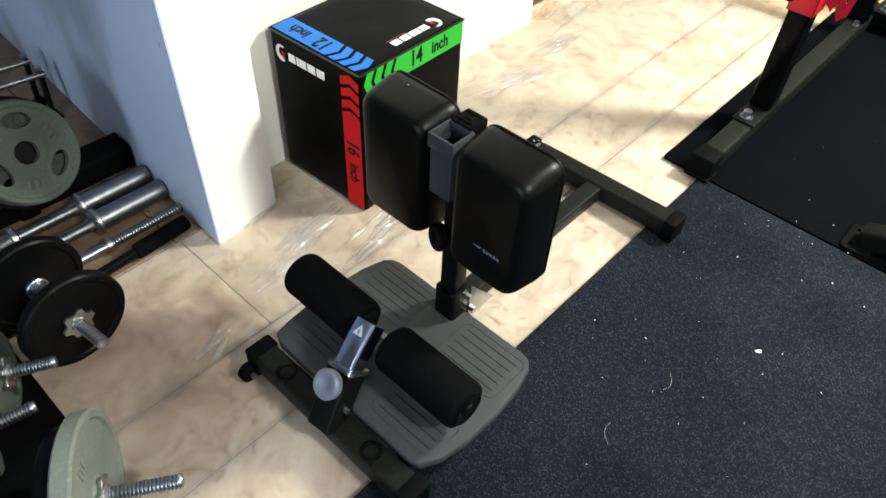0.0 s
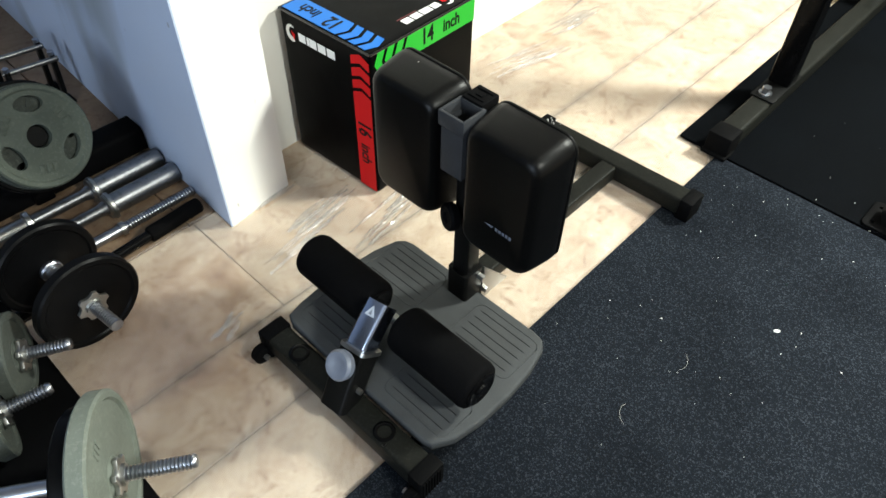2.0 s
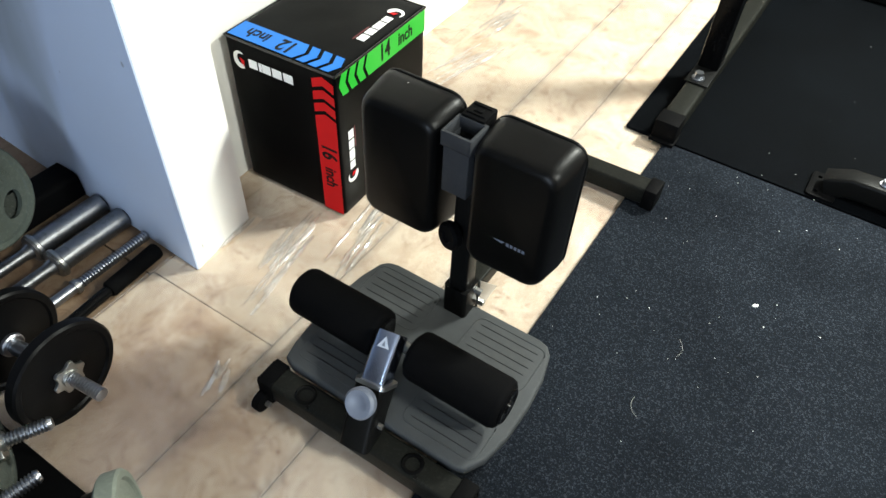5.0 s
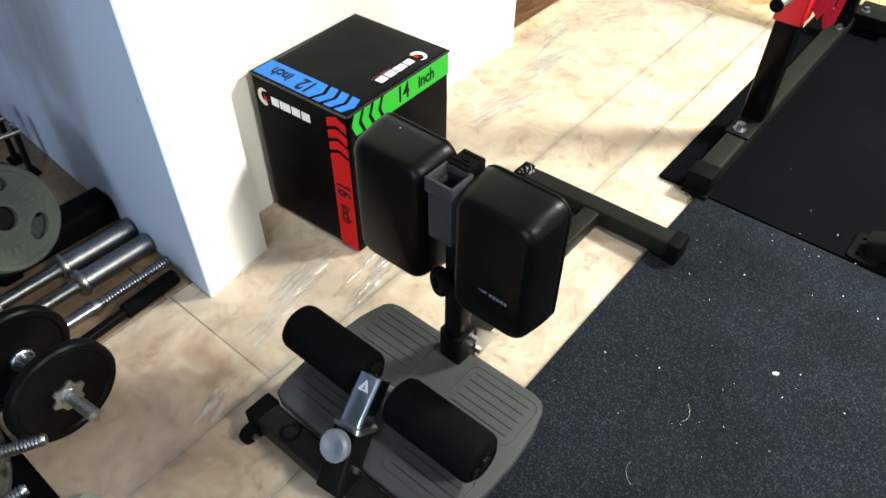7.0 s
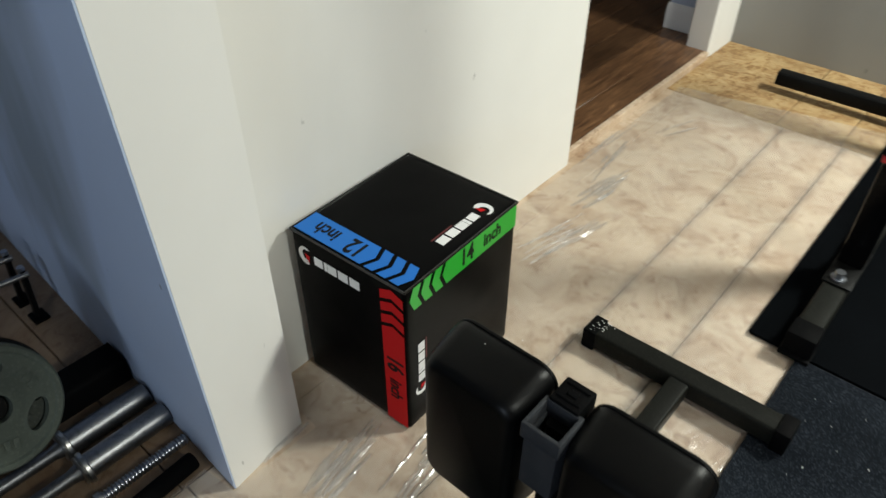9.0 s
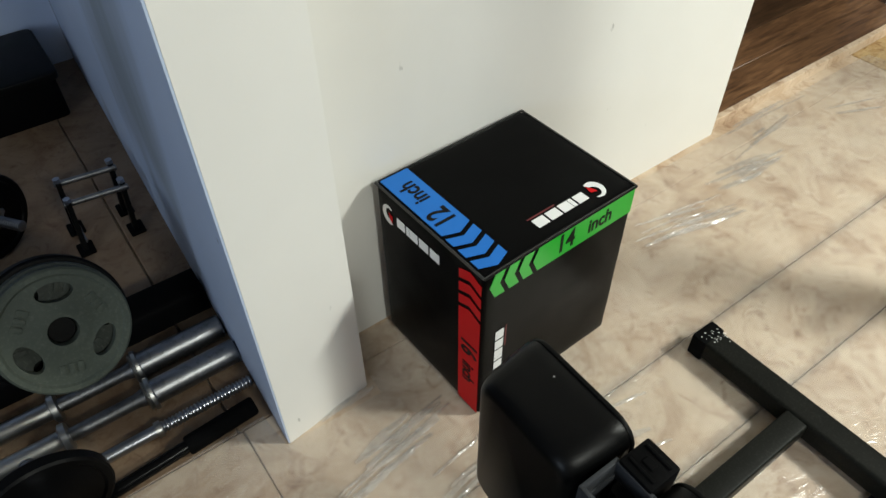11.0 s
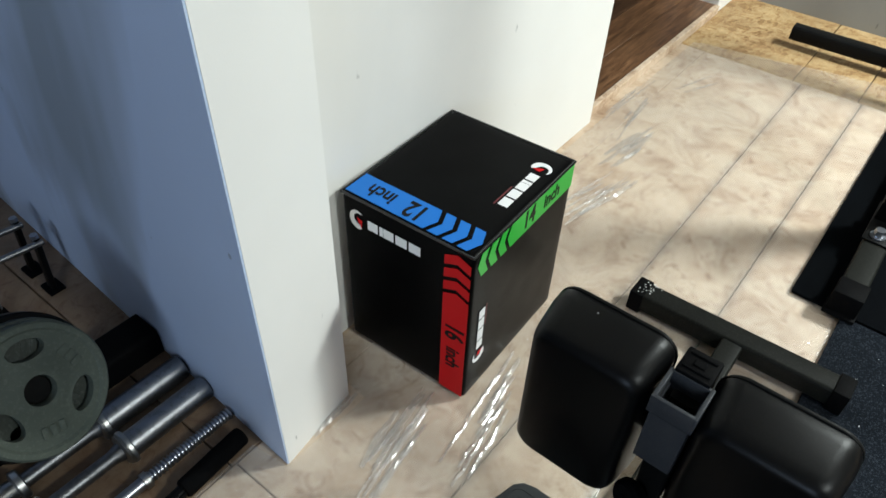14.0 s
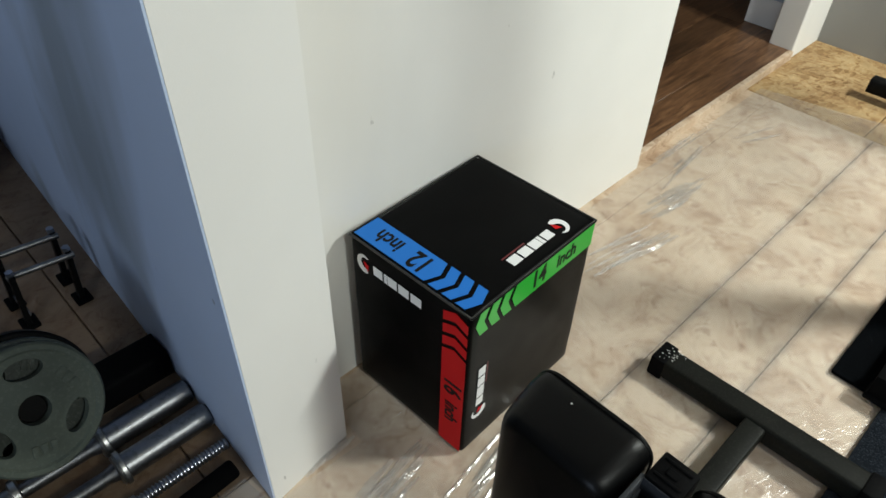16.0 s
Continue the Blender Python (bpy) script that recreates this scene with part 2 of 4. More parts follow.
def hardwood(name):
    k = Mat(name, rough=0.33)
    grain = k.noise(14, 6, 0.65, k.scaled(6, 0.5, 1), 0.8)
    tone = k.ramp(grain, [(0.3, (0.035, 0.016, 0.007)), (0.5, (0.115, 0.056, 0.026)), (0.7, (0.20, 0.105, 0.05))])
    info = k.node("ShaderNodeObjectInfo")
    shade = k.ramp(info.outputs["Random"], [(0.0, 0.55), (1.0, 1.25)])
    k.base(k.mix(1.0, tone, shade, "MULTIPLY"))
    return k.bump(grain, 0.1, 0.0006).m


HARDWOOD = hardwood("dark_hardwood")

# ---------------------------------------------------------------- mesh helpers


def bm_box(bm, x0, x1, y0, y1, z0, z1, bevel=0.0, seg=2):
    """A box between two corners, with rounded edges."""
    b = bmesh.new()
    bmesh.ops.create_cube(b, size=1)
    bmesh.ops.transform(b, matrix=Matrix.LocRotScale(((x0 + x1) / 2, (y0 + y1) / 2, (z0 + z1) / 2), None, (x1 - x0, y1 - y0, z1 - z0)), verts=b.verts)
    if bevel:
        bmesh.ops.bevel(b, geom=list(b.edges), offset=bevel, segments=seg, profile=0.5, affect="EDGES")
    return join(bm, b)


def join(bm, b, m=None):
    if m is not None:
        bmesh.ops.transform(b, matrix=m, verts=b.verts)
    tmp = bpy.data.meshes.new("tmp")
    b.to_mesh(tmp)
    b.free()
    bm.from_mesh(tmp)
    bpy.data.meshes.remove(tmp)
    return bm


def aim(p0, p1):
    p0, p1 = Vector(p0), Vector(p1)
    d = p1 - p0
    return Matrix.Translation(p0) @ d.to_track_quat("Z", "Y").to_matrix().to_4x4(), d.length


def bm_lathe(bm, profile, p0, p1, seg=40):
    """Turns a profile of (along, radius) round the line from p0 towards p1."""
    m, _ = aim(p0, p1)
    b = bmesh.new()
    rings = []
    for a, r in profile:
        if r <= 1e-6:
            rings.append([b.verts.new((0, 0, a))])
        else:
            rings.append([b.verts.new((r * math.cos(2 * math.pi * i / seg), r * math.sin(2 * math.pi * i / seg), a)) for i in range(seg)])
    for u, v in zip(rings, rings[1:]):
        for i in range(seg):
            j = (i + 1) % seg
            q = [u[i % len(u)], u[j % len(u)], v[j % len(v)], v[i % len(v)]]
            q = [w for n, w in enumerate(q) if w not in q[:n]]
            if len(q) > 2:
                b.faces.new(q)
    bmesh.ops.recalc_face_normals(b, faces=b.faces)
    return join(bm, b, m)


def bm_rod(bm, p0, p1, r, seg=24, chamfer=0.0):
    n = (Vector(p1) - Vector(p0)).length
    c = chamfer
    prof = [(0, 0), (0, r - c), (c, r), (n - c, r), (n, r - c), (n, 0)] if c else [(0, 0), (0, r), (n, r), (n, 0)]
    return bm_lathe(bm, prof, p0, p1, seg)


def bm_thread(bm, p0, p1, r, pitch=0.004, seg=20):
    """A screw-threaded rod: ridges along a shaft."""
    n = (Vector(p1) - Vector(p0)).length
    k = int(n / pitch)
    prof = [(0, 0), (0, r * 0.8)]
    for i in range(k):
        prof += [(i * pitch + pitch * 0.1, r * 0.74), (i * pitch + pitch * 0.3, r * 0.76), (i * pitch + pitch * 0.5, r), (i * pitch + pitch * 0.8, r)]
    prof += [(n, r * 0.75), (n, 0)]
    return bm_lathe(bm, prof, p0, p1, seg)


def bm_prism(bm, outline, h, bevel=0.0, m=None, seg=2):
    """A flat outline in x and y, h thick upwards, with rounded rims."""
    b = bmesh.new()
    vs = [b.verts.new((x, y, 0)) for x, y in outline]
    f = b.faces.new(vs)
    up = bmesh.ops.extrude_face_region(b, geom=[f])
    bmesh.ops.translate(b, verts=[v for v in up["geom"] if isinstance(v, bmesh.types.BMVert)], vec=(0, 0, h))
    bmesh.ops.recalc_face_normals(b, faces=b.faces)
    if bevel:
        rim = [e for e in b.edges if abs(e.verts[0].co.z - e.verts[1].co.z) < 1e-6]
        bmesh.ops.bevel(b, geom=rim, offset=bevel, segments=seg, profile=0.5, affect="EDGES")
    return join(bm, b, m)


def round_rect(w, h, r, n=6, cx=0.0, cy=0.0):
    pts = []
    for sx, sy, a0 in ((1, 1, 0), (-1, 1, 90), (-1, -1, 180), (1, -1, 270)):
        for i in range(n + 1):
            a = radians(a0 + 90 * i / n)
            pts.append((cx + sx * (w / 2 - r) + r * math.cos(a), cy + sy * (h / 2 - r) + r * math.sin(a)))
    return pts


def bm_pipe(bm, pts, w, h=None, up=(0, 0, 1), rnd=None, n=3):
    """A tube of rounded rectangular section along a line of points."""
    h = h or w
    r = rnd if rnd is not None else min(w, h) * 0.15
    sec = round_rect(w, h, r, n)
    pts = [Vector(p) for p in pts]
    b = bmesh.new()
    rings = []
    for i, p in enumerate(pts):
        d = (pts[min(i + 1, len(pts) - 1)] - pts[max(i - 1, 0)]).normalized()
        u = Vector(up)
        side = d.cross(u).normalized()
        u = side.cross(d).normalized()
        rings.append([b.verts.new(p + side * x + u * y) for x, y in sec])
    k = len(sec)
    for u, v in zip(rings, rings[1:]):
        for i in range(k):
            b.faces.new((u[i], u[(i + 1) % k], v[(i + 1) % k], v[i]))
    b.faces.new(rings[0][::-1])
    b.faces.new(rings[-1])
    bmesh.ops.recalc_face_normals(b, faces=b.faces)
    return join(bm, b)


def mesh_of(name, bm, material, smooth=True):
    me = bpy.data.meshes.new(name)
    bm.to_mesh(me)
    bm.free()
    me.materials.append(material)
    if smooth:
        me.polygons.foreach_set("use_smooth", [True] * len(me.polygons))
        me.set_sharp_from_angle(angle=radians(38))
    return me


def part(name, bm, material, parent, label="", smooth=True):
    ob = new(name, mesh_of(name, bm, material, smooth))
    ob.parent = parent
    return tagged(ob, label)


def thing(name, label, category, at=(0, 0, 0), turn=0.0, group=""):
    ob = new(name)
    ob.empty_display_size = 0.05
    ob.matrix_basis = pose(*at, 0, 0, turn)
    return tagged(ob, label, category, group)


def structure(name, bm, material, label, category, smooth=False):
    ob = new(name, mesh_of(name, bm, material, smooth))
    return tagged(ob, label, category, kind="structure")


def letters(text, size, squeeze, material, name, parent, m, label=""):
    """Raised lettering in the built-in font, centred, placed by m."""
    cu = bpy.data.curves.new(name, "FONT")
    cu.body, cu.size, cu.align_x, cu.align_y, cu.extrude, cu.offset = text, size, "CENTER", "CENTER", 0.0003, size * 0.022
    tmp = new(name + "_curve", cu)
    me = bpy.data.meshes.new_from_object(tmp.evaluated_get(bpy.context.evaluated_depsgraph_get()))
    bpy.data.objects.remove(tmp)
    bpy.data.curves.remove(cu)
    me.materials.clear()
    me.materials.append(material)
    me.transform(m @ Matrix.Diagonal((squeeze, 1, 1, 1)))
    ob = new(name, me)
    ob.parent = parent
    return tagged(ob, label)


def frame_of(origin, right, up):
    """A pose whose x runs along right and y along up."""
    r, u = Vector(right).normalized(), Vector(up).normalized()
    n = r.cross(u)
    return Matrix.Translation(origin) @ Matrix((r, u, n)).transposed().to_4x4()

# ---------------------------------------------------------------- the room
CEILING = 2.36
FACE = -1.24          # face of the wall stub
bm = bmesh.new()
bm_box(bm, -3.2, 3.0, -2.9, 3.6, -0.12, -0.022)
structure("floor", bm, DARK_GAP, "dark gaps and joists under the board subfloor", "floor")
floor = bpy.data.objects["floor"]


def floor_board(x0, x1, y0, y1, material, label):
    g = 0.0016 if x0 < -1.5 or y0 > 2.7 else (0.0002 if -1.45 < x0 < -1.35 or x1 == -1.300 else 0.0007)
    b = bm_box(bmesh.new(), x0 + g, x1 - g, y0 + g, y1 - g, -0.02, 0.0, 0.002, 1)
    part("floor_board", b, material, floor, label)


# alcove boards have the alcove's shade mixed into their colour
floor_board(-3.05, -1.750, -2.7, 0.515, PLY_BARE_SHADED, "bare dirty plywood board, alcove shade in its colour")
floor_board(-1.750, -1.300, -2.7, 0.515, PLY_BARE_SHADED, "bare dirty plywood board, alcove shade in its colour")
floor_board(-1.300, -0.937, -2.7, 0.524, PLY, "stained plywood board")
floor_board(-3.05, -1.300, 0.515, 0.70, PLY_BARE_SHADED, "bare dirty plywood board, alcove shade in its colour")
floor_board(-1.300, -0.937, 0.524, 2.76, PLY, "stained plywood board")
floor_board(-1.44, -1.300, 0.70, 2.76, PLY, "stained plywood board")
floor_board(-0.937, -0.730, -2.7, 2.76, PLY, "narrow plywood board")
floor_board(-0.730, 2.9, -2.7, 2.76, PLY, "stained plywood board")
floor_board(-1.42, -0.97, 2.76, 3.37, OSB, "bare strand board")
floor_board(-0.97, -0.745, 2.76, 3.37, OSB, "bare strand board")
floor_board(-0.745, 2.9, 2.76, 3.37, OSB, "bare strand board")

# wall stub between the alcove and the recess: its white end face and its blue side
bm = bm_prism(bmesh.new(), [(-3.0, 0.777), (-3.0, 0.664), (FACE + 0.0195, 0.588), (FACE - 0.006, 0.777)], CEILING)
structure("wall_stub", bm, WALL, "white painted drywall end of a partition wall", "wall")
bm = bm_prism(bmesh.new(), [(-2.95, 0.6635), (-2.95, 0.659), (FACE + 0.019, 0.5845), (FACE + 0.019, 0.5877)], CEILING - 0.002, 0, Matrix.Translation((0, 0, 0.002)))
structure("wall_alcove_side", bm, BLUE, "scuffed blue-grey alcove wall with shadow streaks in its paint", "wall")
# recessed white wall, ending at the doorway
bm = bm_prism(bmesh.new(), [(-1.372, 0.776), (-1.386, 2.035), (-1.53, 2.035), (-1.53, 0.776)], CEILING)
structure("wall_west", bm, WALL, "white painted drywall beside the doorway", "wall")
bm = bm_box(bmesh.new(), -1.53, -1.40, 2.035, 3.11, 2.06, CEILING)
structure("wall_over_doorway", bm, WALL, "white drywall over the doorway", "wall")
bm = bm_box(bmesh.new(), -1.50, -1.402, 3.11, 3.362, 0, CEILING, 0.003, 1)
structure("wall_door_jamb", bm, WALL, "short white wall beside the doorway", "wall")
bm = bm_box(bmesh.new(), -1.50, 2.95, 3.362, 3.5, 0, CEILING)
structure("wall_north", bm, GREY, "pale grey painted wall", "wall")
bm = bm_box(bmesh.new(), 2.85, 3.0, -2.8, 3.362, 0, CEILING)
structure("wall_east", bm, UNSEEN_DARK, "unseen dark wall that keeps bounce light down", "wall")
bm = bmesh.new()
for x0, x1, z0, z1 in ((-3.1, 0.0, 0, CEILING), (1.2, 2.85, 0, CEILING), (0.0, 1.2, 0, 0.95), (0.0, 1.2, 2.05, CEILING)):
    bm_box(bm, x0, x1, -2.8, -2.66, z0, z1)
structure("wall_south", bm, UNSEEN_DARK, "unseen dark wall that keeps bounce light down, with a window opening", "wall")
bm = bm_box(bmesh.new(), -3.1, -2.95, -2.66, 0.658, 0, CEILING)
structure("wall_alcove_end", bm, BLUE, "blue-grey painted alcove end wall", "wall")
bm = bm_box(bmesh.new(), -4.4, 3.0, -2.8, 5.2, CEILING, CEILING + 0.12)
structure("ceiling", bm, CEIL, "plain white ceiling", "ceiling")

# the room past the doorway
bm = bm_box(bmesh.new(), -4.3, -1.416, 2.037, 5.0, -0.02, 0.02)
structure("hall_floor", bm, DARK_GAP, "underlay of the hardwood floor", "floor")
hall = bpy.data.objects["hall_floor"]
plank = None
for i in range(20):
    for j in range(2):
        x1 = -1.416 - 0.125 * i
        y0 = 2.05 - 1.2 * ((i * 7 % 5) / 5.0) + j * 2.1
        a, c = max(y0, 2.05), min(y0 + 2.1, 5.0)
        if c - a < 0.1:
            continue
        b = bm_box(bmesh.new(), x1 - 0.1235, x1, a + 0.0008, c - 0.0008, 0.02, 0.034, 0.0012, 1)
        part("plank", b, HARDWOOD, hall)
bm = bm_box(bmesh.new(), -1.416, -1.396, 2.037, 3.11, 0.0, 0.036, 0.002, 1)
structure("threshold", bm, PINE, "raw wooden threshold edge strip", "trim")
bm = bm_box(bmesh.new(), -1.66, -1.502, 3.24, 3.49, 0.034, CEILING)
structure("wall_hall_side", bm, BLUE, "blue-grey hall wall", "wall")
bm = bm_prism(bmesh.new(), [(0, 0), (0.016, 0), (0.016, 0.085), (0.010, 0.105), (0.004, 0.11), (0, 0.11)], 0.165, 0, frame_of((-1.503, 3.24, 0.036), (0, -1, 0), (0, 0, 1)) @ pose(0, 0, 0, 0, 0, 0))
structure("baseboard", bm, TRIM, "white moulded baseboard in the hall", "baseboard", True)
bm = bm_box(bmesh.new(), -4.4, -4.3, 2.0, 5.1, 0, CEILING)
structure("wall_hall_west", bm, GREY, "grey hall wall", "wall")
bm = bm_box(bmesh.new(), -4.4, -1.53, 5.0, 5.1, 0, CEILING)
structure("wall_hall_north", bm, GREY, "grey hall wall", "wall")
bm = bm_box(bmesh.new(), -4.4, -1.53, 1.93, 2.035, 0, CEILING)
structure("wall_hall_south", bm, GREY, "grey hall wall", "wall")


# ---------------------------------------------------------------- plastic sheet on the floor
def plastic_sheet():
    x0, x1, y0, y1 = -1.362, -0.45, -2.4, 2.79
    nx, ny = 230, 520
    xs, ys = np.linspace(x0, x1, nx), np.linspace(y0, y1, ny)
    verts, faces = [], []
    rng = random.Random(11)
    folds = []
    for k in range(26):
        by_wall = k < 20
        fx = rng.uniform(-1.30, -0.98) if by_wall else rng.uniform(-1.3, -0.6)
        fy = rng.uniform(0.45, 2.3) if by_wall else rng.uniform(-0.4, 2.5)
        folds.append((fx, fy, rng.uniform(-0.35, 0.45), rng.uniform(0.07, 0.30), rng.uniform(0.004, 0.008), rng.uniform(0.0006, 0.0022), rng.uniform(-1.2, 1.2)))
    for j, y in enumerate(ys):
        for i, x in enumerate(xs):
            lim = -1.30 if y < 0.575 else (FACE + 0.026 if y < 0.79 else -1.366)
            px = max(x, lim + 0.004 * math.sin(9 * y))
            n1 = noise.noise((px * 2.2, y * 1.1, 3.1))
            n2 = noise.noise((px * 9 + 2 * n1, y * 2.6, 7.7))
            ridge = 0.0012 * n1 + 0.0006 * n2 + 0.0018
            for fx, fy, tilt, length, width, high, bow in folds:
                v = (y - fy) / length
                if -1 < v < 1:
                    off = px - fx - tilt * (y - fy) - bow * (y - fy) ** 2 - 0.004 * n2
                    if abs(off) < 0.04:
                        ridge += high * (1 - v * v) * math.exp(-(off / width) ** 2)
            mat_near = 0.25 if px > -0.60 else 1.0
            py = y + max(0.0, (y - 2.0) / 0.79) * (0.21 * (px + 1.4) + 0.02 * noise.noise((px * 3, 0, 1)))
            verts.append((px, py, 0.0035 + ridge * mat_near))
    for j in range(ny - 1):
        for i in range(nx - 1):
            a = j * nx + i
            faces.append((a, a + 1, a + nx + 1, a + nx))
    me = bpy.data.meshes.new("plastic_sheet")
    me.from_pydata(verts, [], faces)
    me.materials.append(FILM)
    me.polygons.foreach_set("use_smooth", [True] * len(me.polygons))
    return tagged(new("plastic_sheet", me), "clear creased plastic sheet spread over the board floor", "plastic sheet")


sheet = plastic_sheet()


def crease(x0, y0, x1, y1, seed, high=0.006, wide=0.007):
    """A pinched fold that stands up from the sheet: a low, ragged tent."""
    rng = random.Random(seed)
    p, q = Vector((x0, y0, 0)), Vector((x1, y1, 0))
    n = max(6, int((q - p).length / 0.007))
    d = (q - p).normalized()
    side = Vector((-d.y, d.x, 0))
    b = bmesh.new()
    rows = []
    drift = 0.0
    for i in range(n + 1):
        f = i / n
        drift = drift * 0.94 + rng.uniform(-0.0011, 0.0011)
        h = high * math.sin(math.pi * f) ** 0.6 * (0.65 + 0.35 * math.sin(i * 0.9 + seed) * math.sin(i * 0.37 + 2 * seed))
        w = wide * (0.5 + 0.5 * math.sin(math.pi * f)) * rng.uniform(0.85, 1.15)
        c = p.lerp(q, f) + side * drift
        prof = ((-1.5, 0.0), (-0.85, 0.22), (-0.1 + rng.uniform(-0.2, 0.2), 1.0), (0.8, 0.25), (1.5, 0.0))
        rows.append([b.verts.new(c + side * (u * w) + Vector((0, 0, 0.0062 + v * h))) for u, v in prof])
    for u, v in zip(rows, rows[1:]):
        for i in range(4):
            b.faces.new((u[i], u[i + 1], v[i + 1], v[i]))
    ob = part("crease", b, FILM_FOLD, sheet)
    return ob


# (x, y) ends of each bundle of folds, how many folds lie side by side and how far apart
BUNDLES = (((-1.155, 1.86), (-1.219, 1.52), 9, 0.0085), ((-1.190, 2.14), (-1.243, 1.80), 8, 0.0085), ((-1.31, 2.30), (-1.28, 1.98), 3, 0.012),
           ((-1.225, 0.60), (-1.236, 0.79), 3, 0.006), ((-1.118, 0.90), (-1.062, 0.55), 9, 0.0085), ((-1.010, 1.10), (-0.962, 0.74), 7, 0.0085),
           ((-0.998, 0.47), (-0.950, 0.35), 4, 0.012), ((-0.86, 1.02), (-0.80, 1.20), 2, 0.030), ((-1.362, 2.06), (-1.355, 2.45), 3, 0.006),
           ((-1.25, 2.40), (-1.16, 2.62), 2, 0.030), ((-0.93, 1.06), (-0.88, 1.24), 1, 0.02))
rng = random.Random(21)
k = 0
for (xa, ya), (xb, yb), count, pitch in BUNDLES:
    for i in range(count):
        u, v = sorted((rng.uniform(0.0, 0.45), rng.uniform(0.55, 1.0)))
        off = (i - (count - 1) / 2) * pitch * rng.uniform(0.7, 1.3)
        slant = rng.uniform(-0.009, 0.009)
        wide = rng.uniform(0.0022, 0.0060)
        crease(xa + (xb - xa) * u + off, ya + (yb - ya) * u, xa + (xb - xa) * v + off + slant, ya + (yb - ya) * v, 100 + k, wide * rng.uniform(0.35, 0.9), wide)
        k += 1


# ---------------------------------------------------------------- mats
def floor_mat(name, x0, x1, y0, y1, material, label, thick=0.009):
    b = bm_prism(bmesh.new(), round_rect(x1 - x0, y1 - y0, 0.008, 3, (x0 + x1) / 2, (y0 + y1) / 2), thick, 0.002, Matrix.Translation((0, 0, 0.006)))
    ob = new(name, mesh_of(name, b, material))
    return tagged(ob, label, "floor mat", "exercise mats")


floor_mat("carpet_mat", -0.501, 1.35, -1.3, 1.672, CARPET, "black flecked carpet-topped exercise mat on the floor")
floor_mat("rubber_mat", -0.622, 1.40, 1.680, 3.05, RUBBER_MAT, "dark smooth rubber mat under the squat rack")
floor_mat("rubber_mat", -2.3, -0.62, -1.6, 0.097, RUBBER, "black rubber mat under the dumbbells", 0.006)


# ---------------------------------------------------------------- foam jump box
def plyo_box():
    X, Y, Z = 0.305, 0.362, 0.406
    t = thing("plyo_box", "black foam jump box with blue, green and red height bands", "jump box", (-1.0505, 0.916, 0.006), 2.4)
    b = bmesh.new()
    bmesh.ops.create_cube(b, size=1)
    bmesh.ops.transform(b, matrix=Matrix.LocRotScale((-X / 2, Y / 2, Z / 2), None, (X, Y, Z)), verts=b.verts)
    bmesh.ops.bevel(b, geom=list(b.edges), offset=0.0095, segments=4, profile=0.5, affect="EDGES")
    bmesh.ops.subdivide_edges(b, edges=[e for e in b.edges if e.calc_length() > 0.1], cuts=18, use_grid_fill=True)
    b.normal_update()
    for v in b.verts:
        # the cover sags a little between its seams
        sag = 0.5 + 0.5 * noise.noise(v.co * 14) + 0.35 * noise.noise(v.co * 45)
        v.co -= v.normal * 0.0015 * max(0.0, sag)
    part("body", b, VINYL, t, "black vinyl cover")
    # stitched piping round the top
    for p, q in (((-X, 0), (0, 0)), ((0, 0), (0, Y)), ((0, Y), (-X, Y)), ((-X, Y), (-X, 0))):
        bb = bm_rod(bmesh.new(), (p[0] * 0.994 - 0.0008, p[1] * 0.994 + 0.001, Z - 0.0025), (q[0] * 0.994 - 0.0008, q[1] * 0.994 + 0.001, Z - 0.0025), 0.0028, 8)
        part("piping", bb, PIPING, t)
    lift = 0.0006
    top = frame_of((0, 0, Z + lift), (-1, 0, 0), (0, -1, 0))      # x away from the near corner
    side = frame_of((lift, 0, Z), (0, 1, 0), (0, 0, 1))
    front = frame_of((0, -lift, Z), (0, 0, -1), (1, 0, 0))

    def band(m, length, lo, hi, start, material, name, flip, gap=0.010, bar=0.022, head=0.012):
        """Three chevrons that point at the corner, then a solid strip."""
        mid = (lo + hi) / 2
        xs = start
        for k in range(3):
            o = [(xs + head, lo), (xs, mid), (xs + head, hi), (xs + head + bar, hi), (xs + bar, mid), (xs + head + bar, lo)]
            part("chevron", bm_prism(bmesh.new(), o, 0.0005, 0, m), material, t, smooth=False)
            xs += bar + gap
        o = [(xs + head, lo), (xs, mid), (xs + head, hi), (length, hi), (length, lo)]
        return part(name, bm_prism(bmesh.new(), o, 0.0005, 0, m), material, t, smooth=False)

    blue = band(top, X - 0.006, -0.068, -0.007, 0.010, BLUE_PRINT, "blue_band", False)
    green = band(side, Y - 0.006, -0.060, -0.003, 0.012, GREEN_PRINT, "green_band", False)
    red = band(front, Z - 0.006, -0.062, -0.005, 0.012, RED_PRINT, "red_band", False)
    up = Matrix.Translation((0, 0, 0.0009))
    letters("12", 0.060, 0.74, BLACK_PRINT, "number", blue, top @ up @ pose(0.155, -0.0375, 0))
    letters("inch", 0.047, 0.78, BLACK_PRINT, "unit", blue, top @ up @ pose(0.236, -0.0375, 0))
    letters("14", 0.058, 0.76, BLACK_PRINT, "number", green, side @ up @ pose(0.185, -0.031, 0))
    letters("inch", 0.045, 0.82, BLACK_PRINT, "unit", green, side @ up @ pose(0.270, -0.031, 0))
    letters("16", 0.060, 0.74, BLACK_PRINT, "number", red, front @ up @ pose(0.215, -0.0335, 0))
    letters("inch", 0.046, 0.78, BLACK_PRINT, "unit", red, front @ up @ pose(0.292, -0.0335, 0))

